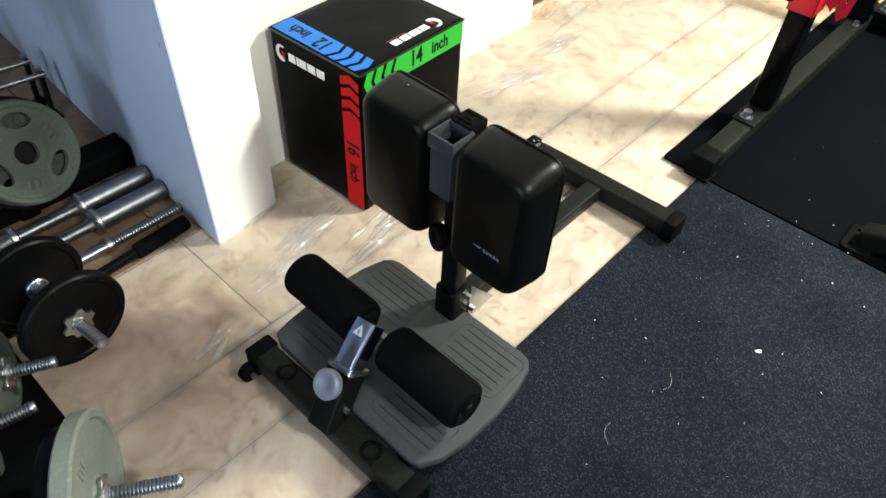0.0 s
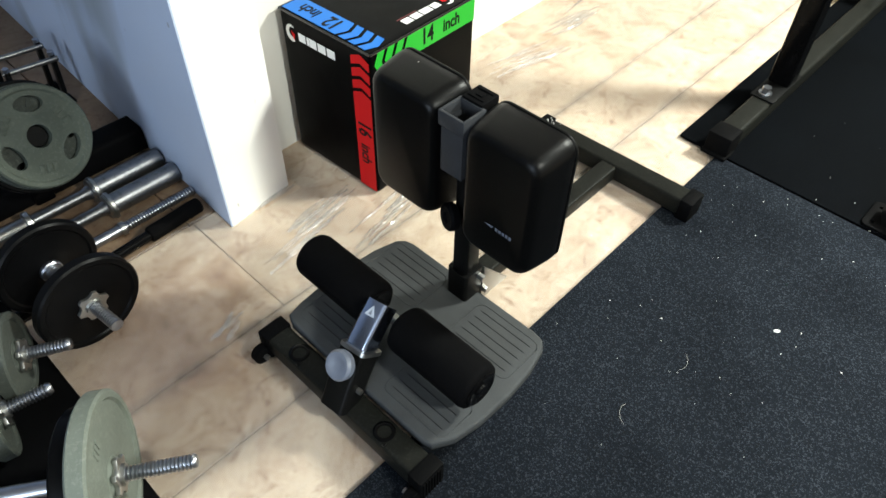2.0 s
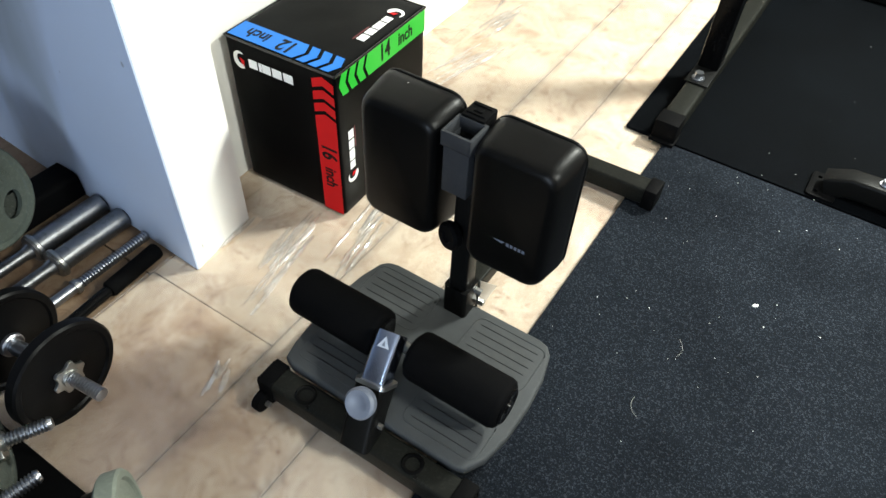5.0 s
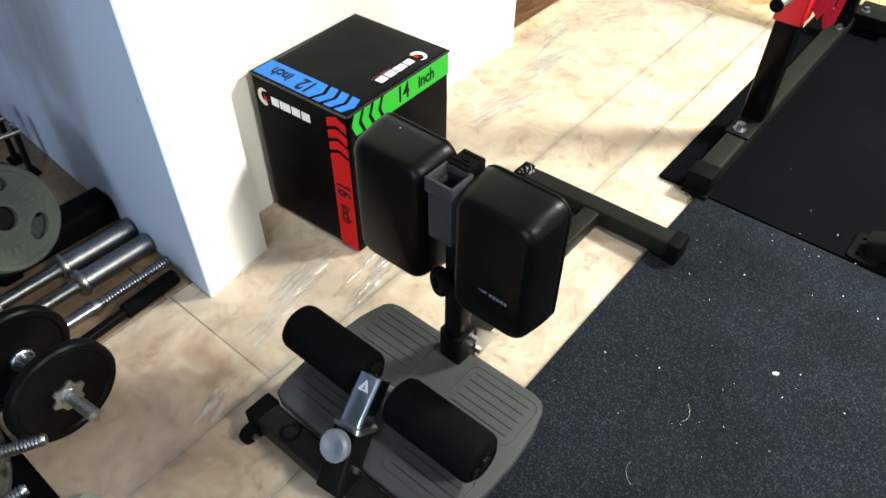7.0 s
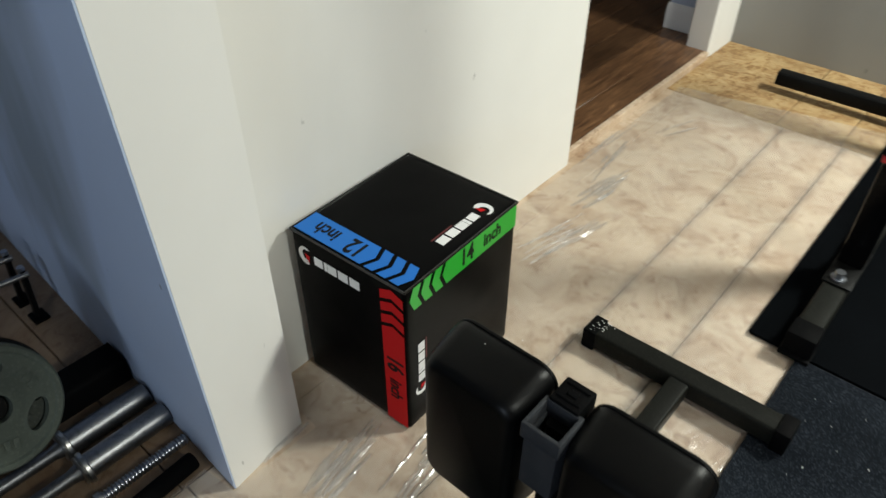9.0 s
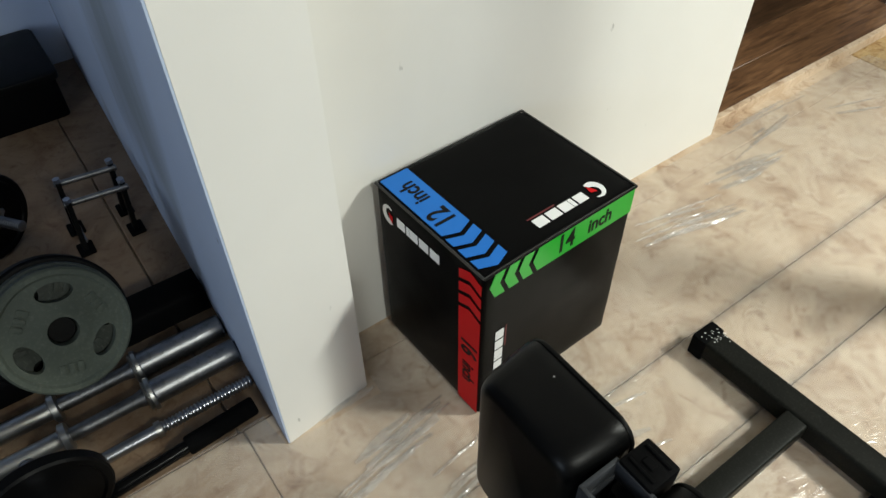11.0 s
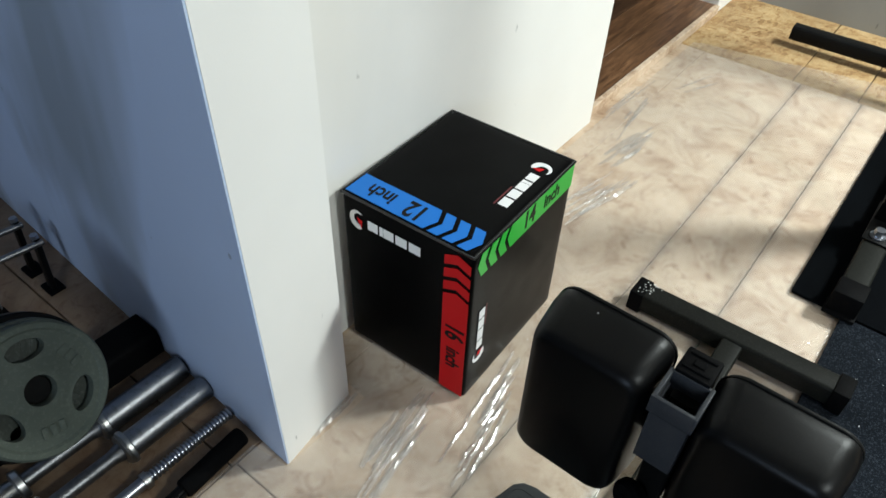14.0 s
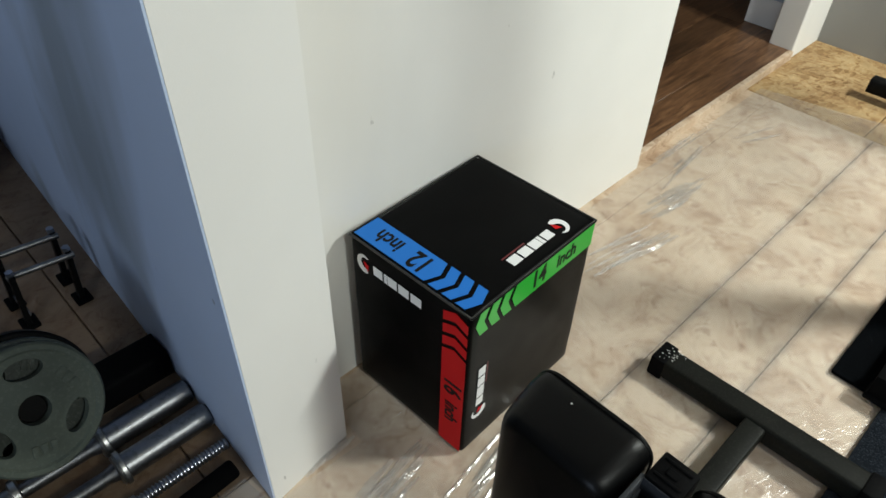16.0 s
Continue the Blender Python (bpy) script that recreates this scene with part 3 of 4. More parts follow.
    def emblem(m, s, red_line=True):
        """A maker's mark as plain shapes: a crescent, five blocks and a thin red line."""
        o = [(0.5 + 0.5 * math.cos(a), 0.5 * math.sin(a)) for a in np.linspace(radians(50), radians(300), 14)]
        o += [(0.62 + 0.34 * math.cos(a), 0.08 + 0.30 * math.sin(a)) for a in np.linspace(radians(285), radians(75), 12)]
        part("emblem", bm_prism(bmesh.new(), [(x * s * 1.3, y * s * 1.5) for x, y in o], 0.0005, 0, m), WHITE_PRINT, t, smooth=False)
        part("emblem", bm_prism(bmesh.new(), [(s * 0.62, s * 0.2), (s * 1.05, s * 0.05), (s * 0.95, -s * 0.55), (s * 0.75, -s * 0.25)], 0.0005, 0, m), RED_PRINT, t, smooth=False)
        xs = 1.5 * s
        for w in (0.95, 0.32, 0.95, 1.05, 1.05):
            part("bar", bm_prism(bmesh.new(), [(xs, -s * 0.36), (xs + w * s * 0.84, -s * 0.36), (xs + w * s * 0.84, s * 0.36), (xs, s * 0.36)], 0.0005, 0, m), WHITE_PRINT, t, smooth=False)
            xs += w * s
        if red_line:
            part("bar", bm_prism(bmesh.new(), [(3.6 * s, -s * 0.60), (xs, -s * 0.60), (xs, -s * 0.5), (3.6 * s, -s * 0.5)], 0.0005, 0, m), DARK_RED, t, smooth=False)

    emblem(frame_of((-0.285, -lift, Z - 0.052), (1, 0, 0), (0, 0, 1)), 0.030, False)
    emblem(frame_of((-0.040, 0.312, Z + lift), (0, -1, 0), (1, 0, 0)), 0.029)
    emblem(frame_of((lift, 0.042, Z - 0.315), (0, 0, 1), (0, -1, 0)), 0.027)
    return t


plyo_box()


# ---------------------------------------------------------------- sissy squat bench
def squat_bench():
    cx = -0.658
    t = thing("squat_bench", "black steel sissy squat bench with padded shin rest and foam rollers", "exercise bench", (cx, 0.0, 0.006))
    # rear T foot, spine and front beam
    part("rear_foot", bm_pipe(bmesh.new(), [(-0.235, 1.403, 0.030), (0.215, 1.403, 0.042)], 0.055, 0.05), STEEL_OLIVE, t)
    for s, xa in ((-1, -0.235), (1, 0.215)):
        b = bm_box(bmesh.new(), min(xa - s * 0.014, xa + s * 0.020), max(xa - s * 0.014, xa + s * 0.020), 1.372, 1.434, 0.0 if s < 0 else 0.0095, 0.058 if s < 0 else 0.071, 0.004)
        part("end_cap", b, RUBBER, t, "black plastic end cap")
    chips = bmesh.new()
    rg = random.Random(8)
    for k in range(26):
        s = rg.uniform(0.0008, 0.0022)
        bm_prism(chips, [(s, 0), (0.2 * s, 0.8 * s), (-s, 0.1 * s), (-0.2 * s, -0.7 * s)], 0.0004, 0, pose(-0.222 + 0.013 * rg.gauss(0, 1), 1.405 + 0.014 * rg.gauss(0, 1), 0.0581))
    tagged(part("scuffs", chips, LINT, t, "white scuff marks", False), kind="stuff")
    part("spine", bm_pipe(bmesh.new(), [(-0.008, 1.378, 0.034), (-0.008, 0.45, 0.034)], 0.046, 0.044, rnd=0.005), STEEL_OLIVE, t)
    part("front_beam", bm_pipe(bmesh.new(), [(-0.186, 0.444, 0.046), (0.239, 0.444, 0.046)], 0.052, 0.052), STEEL_OLIVE, t)
    for s, xa in ((-1, -0.184), (1, 0.239)):
        b = bm_box(bmesh.new(), min(xa - s * 0.012, xa + s * 0.022), max(xa - s * 0.012, xa + s * 0.022), 0.414, 0.474, 0.012, 0.075, 0.004)
        cap = part("beam_cap", b, RUBBER, t, "ribbed black plastic cap")
        for i in range(7):
            y = 0.420 + i * 0.007
            rib = bm_box(bmesh.new(), min(xa + s * 0.021, xa + s * 0.0245), max(xa + s * 0.021, xa + s * 0.0245), y, y + 0.004, 0.018, 0.070)
            part("rib", rib, RUBBER, cap)
        w = bmesh.new()
        bm_lathe(w, [(0, 0), (0, 0.016), (0.003, 0.022), (0.02, 0.022), (0.023, 0.016), (0.023, 0)], (xa - s * 0.004, 0.406, 0.022), (xa + s * 0.3, 0.406, 0.022), 24)
        wheel = part("transport_wheel", w, RUBBER, cap)
        part("axle_bolt", bm_rod(bmesh.new(), (xa - s * 0.012, 0.406, 0.022), (xa + s * 0.026, 0.406, 0.022), 0.006, 6), STEEL, wheel)
    for xr in (-0.105, 0.14):
        ring = bmesh.new()
        bm_lathe(ring, [(0, 0.013), (0, 0.020), (0.003, 0.021), (0.004, 0.019), (0.004, 0.014), (0, 0.013)], (xr, 0.442, 0.0715), (xr, 0.442, 0.2), 28)
        part("band_ring", ring, STEEL_GLOSS, t)
        part("bolt", bm_rod(bmesh.new(), (xr + 0.018, 0.424, 0.0715), (xr + 0.018, 0.424, 0.0755), 0.004, 6), STEEL_BLACK, t)
    # foot plate with rounded corners; dark strips paint the shade of its tread grooves
    pts = [(0.205, 0.476), (0.222, 0.482), (0.243, 0.52), (0.254, 0.58), (0.256, 0.66), (0.250, 0.73), (0.236, 0.785), (0.222, 0.801), (0.20, 0.806),
           (-0.15, 0.806), (-0.172, 0.80), (-0.186, 0.785), (-0.200, 0.73), (-0.206, 0.66), (-0.206, 0.58), (-0.200, 0.52), (-0.192, 0.485), (-0.17, 0.476)]
    plate = part("foot_plate", bm_prism(bmesh.new(), pts, 0.026, 0.006, Matrix.Translation((0, 0, 0.054)), 3), TREAD, t, "grey ribbed plastic foot plate")
    for x0, x1 in ((-0.165, -0.035), (0.085, 0.215)):
        for y0, n in ((0.690, 5), (0.515, 4)):
            for i in range(n):
                y = y0 + i * 0.0195
                part("groove_shade_strip", bm_box(bmesh.new(), x0, x1, y, y + 0.0017, 0.0795, 0.0808, 0.0003, 1), GROOVE_SHADE, plate)
        # raised rim round each tread field
        for ya, yb in ((0.672, 0.786), (0.500, 0.592)):
            rr = round_rect(x1 - x0 + 0.03, yb - ya, 0.018, 4, (x0 + x1) / 2, (ya + yb) / 2)
            part("tread_rim", bm_pipe(bmesh.new(), [(x, y, 0.0802) for x, y in rr + rr[:2]], 0.0025, 0.0014, rnd=0.0005, n=1), TREAD, plate)
    # upright with its sleeve
    part("sleeve", bm_pipe(bmesh.new(), [(0.020, 0.787, 0.05), (0.020, 0.787, 0.155)], 0.054, 0.054, (0, 1, 0)), STEEL_BLACK, t)
    part("upright", bm_pipe(bmesh.new(), [(0.020, 0.787, 0.10), (0.020, 0.787, 0.53)], 0.040, 0.040, (0, 1, 0)), STEEL_BLACK, t)
    for z, y in ((0.135, 0.80), (0.085, 0.815)):
        part("bolt", bm_rod(bmesh.new(), (0.040, y, z), (0.062, y, z), 0.008, 6), STEEL, t)
    part("gusset", bm_prism(bmesh.new(), [(0.81, 0.05), (0.90, 0.05), (0.815, 0.15)], 0.005, 0.001, Matrix(((0, 0, 1, 0.044), (1, 0, 0, 0), (0, 1, 0, 0), (0, 0, 0, 1)))), STEEL, t)
    kn = bm_lathe(bmesh.new(), [(0, 0.008), (0.012, 0.008), (0.012, 0.024), (0.016, 0.028), (0.028, 0.028), (0.033, 0.024), (0.033, 0.012), (0.029, 0.010), (0.029, 0)], (0.016, 0.770, 0.312), (-0.055, 0.60, 0.335), 18)
    part("height_knob", kn, RUBBER, t, "black plastic adjusting knob")
    # pad carrier
    def socket(x0, x1, y0, y1, z0, z1, wall):
        """Four walls round an open well."""
        k = bmesh.new()
        bm_box(k, x0, x0 + wall, y0, y1, z0, z1, 0.0012)
        bm_box(k, x1 - wall, x1, y0, y1, z0, z1, 0.0012)
        bm_box(k, x0 + wall * 0.5, x1 - wall * 0.5, y0, y0 + wall, z0, z1, 0.0012)
        bm_box(k, x0 + wall * 0.5, x1 - wall * 0.5, y1 - wall, y1, z0, z1, 0.0012)
        return k

    part("carrier", socket(-0.010, 0.039, 0.736, 0.786, 0.430, 0.535, 0.004), BRACKET, t, "grey steel pad bracket")
    part("collar", socket(-0.014, 0.043, 0.732, 0.787, 0.528, 0.557, 0.0055), BRACKET, t)
    part("well_floor", bm_box(bmesh.new(), -0.008, 0.037, 0.738, 0.784, 0.500, 0.506), STEEL_BLACK, t)
    part("carrier_seam", bm_box(bmesh.new(), -0.0125, 0.0415, 0.7335, 0.7365, 0.5255, 0.5285, 0.001, 1), STEEL_BLACK, t)
    plug = part("tube_plug", bm_box(bmesh.new(), -0.009, 0.036, 0.783, 0.828, 0.50, 0.562, 0.003), RUBBER, t, "black plastic tube plug")
    for y in (0.793, 0.818):
        part("plug_ridge", bm_box(bmesh.new(), -0.004, 0.031, y - 0.002, y + 0.002, 0.5610, 0.5645, 0.001, 1), RUBBER, plug)
    part("plug_boss", bm_box(bmesh.new(), 0.006, 0.021, 0.800, 0.811, 0.5610, 0.5640, 0.001, 1), RUBBER, plug)
    part("pad_bar", bm_box(bmesh.new(), -0.17, 0.19, 0.805, 0.815, 0.39, 0.47, 0.003), STEEL_BLACK, t)
    # shin pads: cushion on a backing board
    for x0, x1, mark in ((-0.184, -0.018, False), (0.041, 0.204, True)):
        c = bmesh.new()
        w, h = x1 - x0, 0.272
        cx2, cz = (x0 + x1) / 2, 0.430
        m = frame_of((cx2, 0.815, cz), (1, 0, 0), (0, 0, 1))
        prof = [(0.0, 1.0, 0.026), (0.004, 1.02, 0.028), (0.020, 1.02, 0.030), (0.045, 0.985, 0.030), (0.064, 0.955, 0.029), (0.074, 0.925, 0.028), (0.0805, 0.885, 0.027), (0.0845, 0.83, 0.026), (0.0865, 0.76, 0.025)]
        rings = []
        bb = bmesh.new()
        for d, k, r in prof:
            sh = (1 - k) * 0.16
            rings.append([bb.verts.new((x, y, d)) for x, y in round_rect(w - sh, h - sh, r, 6)])
        for u, v in zip(rings, rings[1:]):
            for i in range(len(u)):
                bb.faces.new((u[i], u[(i + 1) % len(u)], v[(i + 1) % len(u)], v[i]))
        bb.faces.new(rings[-1])
        bb.faces.new(rings[0][::-1])
        bmesh.ops.recalc_face_normals(bb, faces=bb.faces)
        join(c, bb, m)
        pad = part("shin_pad", c, PAD_VINYL, t, "black vinyl shin pad")
        part("backing_board", bm_prism(bmesh.new(), round_rect(w + 0.006, h + 0.006, 0.033, 6), 0.006, 0.002, frame_of((cx2, 0.8205, cz), (1, 0, 0), (0, 0, 1))), STEEL_BLACK, pad)
        if mark:
            for k in range(5):
                part("mark", bm_box(bmesh.new(), cx2 + 0.006 + 0.0075 * k, cx2 + 0.011 + 0.0075 * k, 0.7277, 0.7282, 0.380, 0.387), KNOB_GREY, pad)
            part("mark", bm_prism(bmesh.new(), [(0, 0.004), (0.016, 0.0), (0.020, 0.006)], 0.0005, 0, frame_of((cx2 - 0.018, 0.7282, 0.381), (1, 0, 0), (0, 0, 1))), KNOB_GREY, pad)
    # roller arm and its receiver
    rec = part("receiver", bm_pipe(bmesh.new(), [(0.034, 0.425, 0.060), (0.026, 0.462, 0.112), (0.020, 0.500, 0.158)], 0.058, 0.056, (0, -1, 1)), STEEL_BLACK, t)
    part("receiver_rim", bm_pipe(bmesh.new(), [(0.0205, 0.498, 0.155), (0.0195, 0.503, 0.161)], 0.062, 0.060, (0, -1, 1)), STEEL, rec)
    part("bolt", bm_rod(bmesh.new(), (0.054, 0.455, 0.105), (0.066, 0.455, 0.105), 0.006, 6), STEEL, rec)
    part("roller_arm", bm_pipe(bmesh.new(), [(0.024, 0.475, 0.125), (0.018, 0.51, 0.168), (0.006, 0.572, 0.212)], 0.046, 0.046, (0, -1, 1)), SKY_TINT_CHROME, t, "chromed steel roller arm")
    arm_dir = Vector((-0.012, 0.062, 0.044)).normalized()
    arm_up = (Vector((0, -1, 1)) - arm_dir * arm_dir.dot(Vector((0, -1, 1)))).normalized()
    side = arm_dir.cross(arm_up)
    spot = Vector((0.0095, 0.554, 0.1995)) + arm_up * 0.0236
    label = bm_prism(bmesh.new(), [(-0.012, -0.008), (0.012, -0.008), (0, 0.013)], 0.0004, 0, frame_of(spot, side, arm_dir))
    part("warning_label", label, LABEL_FOIL, t, "small pale triangular warning label", False)
    part("label_mark", bm_prism(bmesh.new(), [(-0.0035, -0.005), (0.0035, -0.005), (0, 0.005)], 0.0003, 0, frame_of(spot + arm_up * 0.0005, side, arm_dir)), KNOB_GREY, t, smooth=False)
    kb = bm_lathe(bmesh.new(), [(-0.04, 0.007), (0.0, 0.007), (0.0, 0.022), (0.004, 0.028), (0.016, 0.029), (0.022, 0.025), (0.022, 0.016), (0.019, 0.012), (0.019, 0)], (0.029, 0.452, 0.164), (0.029, 0.394, 0.214), 24)
    part("lock_knob", kb, KNOB_GREY, t, "grey plastic locking knob")
    part("roller_axle", bm_rod(bmesh.new(), (-0.226, 0.586, 0.163), (0.240, 0.586, 0.163), 0.011, 16), STEEL, t)
    for x0, x1 in ((-0.224, -0.028), (0.044, 0.238)):
        r = 0.0485
        n = x1 - x0
        b = bm_lathe(bmesh.new(), [(0, 0.014), (0, r - 0.009), (0.004, r - 0.003), (0.012, r), (n - 0.012, r), (n - 0.004, r - 0.003), (n, r - 0.009), (n, 0.014)], (x0, 0.586, 0.163), (x1, 0.586, 0.163), 40)
        roll = part("foam_roller", b, FOAM, t, "black foam roller")
        for xe, d in ((x0, -1), (x1, 1)):
            e = bm_lathe(bmesh.new(), [(0, 0), (0, 0.036), (0.003, 0.036), (0.005, 0.032), (0.003, 0.027), (0.003, 0.014), (0.007, 0.012), (0.007, 0)], (xe, 0.586, 0.163), (xe + d, 0.586, 0.163), 28)
            part("end_disc", e, STEEL_GLOSS, roll)
    return t


squat_bench()


# ---------------------------------------------------------------- squat rack on the rubber mat
def cut(bm, cutters):
    """The mesh bm less each of the cutters."""
    me = bpy.data.meshes.new("solid")
    bm.to_mesh(me)
    bm.free()
    ob = new("solid", me)
    tools = []
    for c in cutters:
        cm = bpy.data.meshes.new("tool")
        c.to_mesh(cm)
        c.free()
        to = new("tool", cm)
        tools.append(to)
        mod = ob.modifiers.new("cut", "BOOLEAN")
        mod.operation, mod.object, mod.solver = "DIFFERENCE", to, "EXACT"
    done = bpy.data.meshes.new_from_object(ob.evaluated_get(bpy.context.evaluated_depsgraph_get()))
    out = bmesh.new()
    out.from_mesh(done)
    for o in [ob] + tools:
        bpy.data.objects.remove(o)
    bpy.data.meshes.remove(done)
    return out


def rack_post(x, y, z0, z1):
    b = bm_box(bmesh.new(), x - 0.031, x + 0.031, y - 0.031, y + 0.031, z0, z1, 0.004, 2)
    core = bm_box(bmesh.new(), x - 0.028, x + 0.028, y - 0.028, y + 0.028, z0 - 0.1, z1 + 0.1)
    holes = bmesh.new()
    for k in range(30):
        z = 0.591 + 0.0503 * k
        if z < z1 - 0.03:
            bm_rod(holes, (x, y - 0.1, z), (x, y + 0.1, z), 0.0115, 14)
    return cut(b, [core, holes])


def hex_bolt(p, d, r=0.011, length=0.016):
    q = Vector(p) + Vector(d) * length
    b = bm_rod(bmesh.new(), p, tuple(Vector(p) + Vector(d) * length * 0.2), r * 1.5, 18)
    return bm_rod(b, p, tuple(q), r, 6)


def squat_rack():
    t = thing("squat_rack", "black steel squat rack with red sleeve and safety strap", "squat rack", (-0.508, 2.030, 0.015))
    part("base_tube", bm_pipe(bmesh.new(), [(0, -0.340, 0.033), (0, 0.97, 0.033)], 0.06, 0.06), STEEL_OLIVE, t)
    b = bm_box(bmesh.new(), -0.034, 0.034, -0.366, -0.300, 0.0, 0.067, 0.004)
    part("end_cap", b, RUBBER, t, "black plastic end cap")
    part("foot_pad", bm_box(bmesh.new(), -0.037, 0.037, -0.376, -0.320, 0.0, 0.010, 0.003), RUBBER, t)
    part("upright", rack_post(0.0, 0.0, 0.063, 2.05), STEEL_GLOSS, t, "gloss black upright with peg holes")
    part("rear_upright", rack_post(0.0, 0.78, 0.063, 2.05), STEEL_GLOSS, t, "gloss black upright with peg holes")
    # added steel discs imitate the light that shows through the peg holes
    for k in range(9):
        z = 0.591 + 0.0503 * k
        part("hole_light_disc", bm_lathe(bmesh.new(), [(0, 0), (0, 0.0125), (0.0012, 0.0125), (0.0012, 0.011), (0.0006, 0.010), (0.0006, 0)], (0, -0.0308, z), (0, -1, z), 20), STEEL, t, "bright disc standing in for light seen through the peg hole")
    part("top_tube", bm_pipe(bmesh.new(), [(0, -0.03, 2.08), (0, 0.81, 2.08)], 0.06, 0.06), STEEL_BLACK, t)
    part("base_flange", bm_box(bmesh.new(), -0.035, 0.035, -0.130, 0.06, 0.064, 0.070, 0.002), STEEL_BLACK, t)
    part("bolt", hex_bolt((-0.004, -0.103, 0.070), (0, 0, 1), 0.013, 0.022), CHROME, t, "bright hex bolt")
    part("bolt", hex_bolt((0.012, 0.72, 0.064), (0, 0, 1), 0.009, 0.016), CHROME, t, "bright hex bolt")
    # rear cross tube with its corner flange
    part("cross_tube", bm_pipe(bmesh.new(), [(0.03, 0.94, 0.040), (1.60, 0.94, 0.040)], 0.07, 0.07), STEEL_BLACK, t)
    part("corner_flange", bm_box(bmesh.new(), 0.02, 0.16, 0.85, 0.98, 0.072, 0.080, 0.003), STEEL_BLACK, t)
    part("bolt", hex_bolt((0.05, 0.882, 0.080), (0, 0, 1), 0.010, 0.016), CHROME, t, "bright hex bolt")
    part("rear_peg", bm_pipe(bmesh.new(), [(-0.570, 0.995, 0.045), (-0.032, 1.000, 0.045)], 0.052, 0.052), STEEL_BLACK, t)
    # red sleeve with its peg
    sl = bmesh.new()
    bm_box(sl, -0.037, 0.037, -0.036, -0.031, 0.372, 0.525, 0.002)
    bm_box(sl, -0.037, -0.032, -0.036, 0.04, 0.372, 0.525, 0.002)
    bm_box(sl, 0.032, 0.037, -0.036, 0.04, 0.372, 0.525, 0.002)
    sleeve = part("sleeve", sl, RED_PLASTIC, t, "red coated steel sleeve")
    part("peg", bm_rod(bmesh.new(), (-0.002, -0.034, 0.462), (-0.012, -0.145, 0.458), 0.0160, 24, 0.002), STEEL, sleeve, "bare steel peg")
    part("peg_cap", bm_rod(bmesh.new(), (-0.012, -0.143, 0.458), (-0.0128, -0.151, 0.458), 0.0175, 24, 0.003), RUBBER, sleeve)
    # red webbing strap, folded and hung from the post
    runs = ([(0.046, 0.0, 0.95), (0.049, 0.02, 0.58), (0.044, 0.03, 0.46), (0.045, 0.036, 0.395), (0.050, 0.042, 0.377), (0.057, 0.046, 0.40), (0.063, 0.04, 0.50), (0.060, 0.03, 0.57)],
            [(0.076, 0.05, 0.57), (0.070, 0.06, 0.47), (0.069, 0.066, 0.37), (0.075, 0.074, 0.345), (0.084, 0.076, 0.36), (0.094, 0.066, 0.46), (0.090, 0.055, 0.55), (0.104, 0.045, 0.74), (0.112, 0.04, 0.95)])
    for run in runs:
        part("strap", bm_pipe(bmesh.new(), run, 0.017, 0.004, (0, -1, 0.25), 0.0012, 1), RED_WEB, t, "red webbing strap")
    return t


squat_rack()


def machine_foot():
    t = thing("machine_foot", "black steel machine foot with bolted flange on the rubber mat", "machine foot", (-0.075, 1.738, 0.015))
    fl = bm_prism(bmesh.new(), round_rect(0.075, 0.11, 0.012, 4), 0.008, 0.002)
    holes = bmesh.new()
    for y in (-0.033, 0.033):
        bm_rod(holes, (-0.016, y, -0.02), (-0.016, y, 0.03), 0.006, 12)
    part("flange", cut(fl, [holes]), RUBBER, t, "drilled black flange")
    part("tube", bm_pipe(bmesh.new(), [(0.0, 0.0, 0.020), (0.055, 0.0, 0.044), (0.10, 0.0, 0.046), (1.2, 0.0, 0.046)], 0.06, 0.06), STEEL_BLACK, t)
    part("bolt", hex_bolt((0.125, 0.0, 0.076), (0, 0, 1), 0.010, 0.014), CHROME, t, "bright hex bolt")
    return t


machine_foot()


# ---------------------------------------------------------------- bars lying by the alcove wall
def olympic_bar(x, label):
    t = thing("curl_bar", label, "barbell", (x, 0.592, 0.026), 0, "bars by the alcove wall")
    part("sleeve", bm_lathe(bmesh.new(), [(0, 0), (0, 0.024), (0.003, 0.0265), (0.178, 0.0265), (0.178, 0)], (0, 0, 0), (0, -1, 0), 32), DULL_SHADED_CHROME, t, "chrome sleeve")
    part("end_cap", bm_rod(bmesh.new(), (0, 0.004, 0), (0, -0.001, 0), 0.020, 24, 0.001), STEEL_BLACK, t)
    part("collar", bm_lathe(bmesh.new(), [(0, 0), (0, 0.033), (0.002, 0.035), (0.009, 0.035), (0.012, 0.030), (0.015, 0.033), (0.018, 0.028), (0.018, 0)], (0, -0.178, 0), (0, -1, 0), 32), STEEL, t, "worn steel collar")
    part("shaft", bm_lathe(bmesh.new(), [(0, 0), (0, 0.020), (0.02, 0.0145), (0.15, 0.0145), (0.15, 0)], (0, -0.194, 0), (0, -1, 0), 24), DULL_SHADED_CHROME, t, "bare steel shaft")
    part("collar", bm_lathe(bmesh.new(), [(0, 0), (0, 0.026), (0.003, 0.030), (0.014, 0.030), (0.018, 0.022), (0.018, 0)], (0, -0.342, 0), (0, -1, 0), 28), STEEL, t, "worn steel collar")
    part("grip", bm_lathe(bmesh.new(), [(0, 0), (0, 0.018), (0.003, 0.0195), (0.62, 0.0195), (0.623, 0.018), (0.623, 0)], (0, -0.358, 0), (0, -1, 0), 24), STEEL, t, "knurled steel grip")
    return t


olympic_bar(-1.552, "chrome curl bar with worn steel collars lying on the floor")
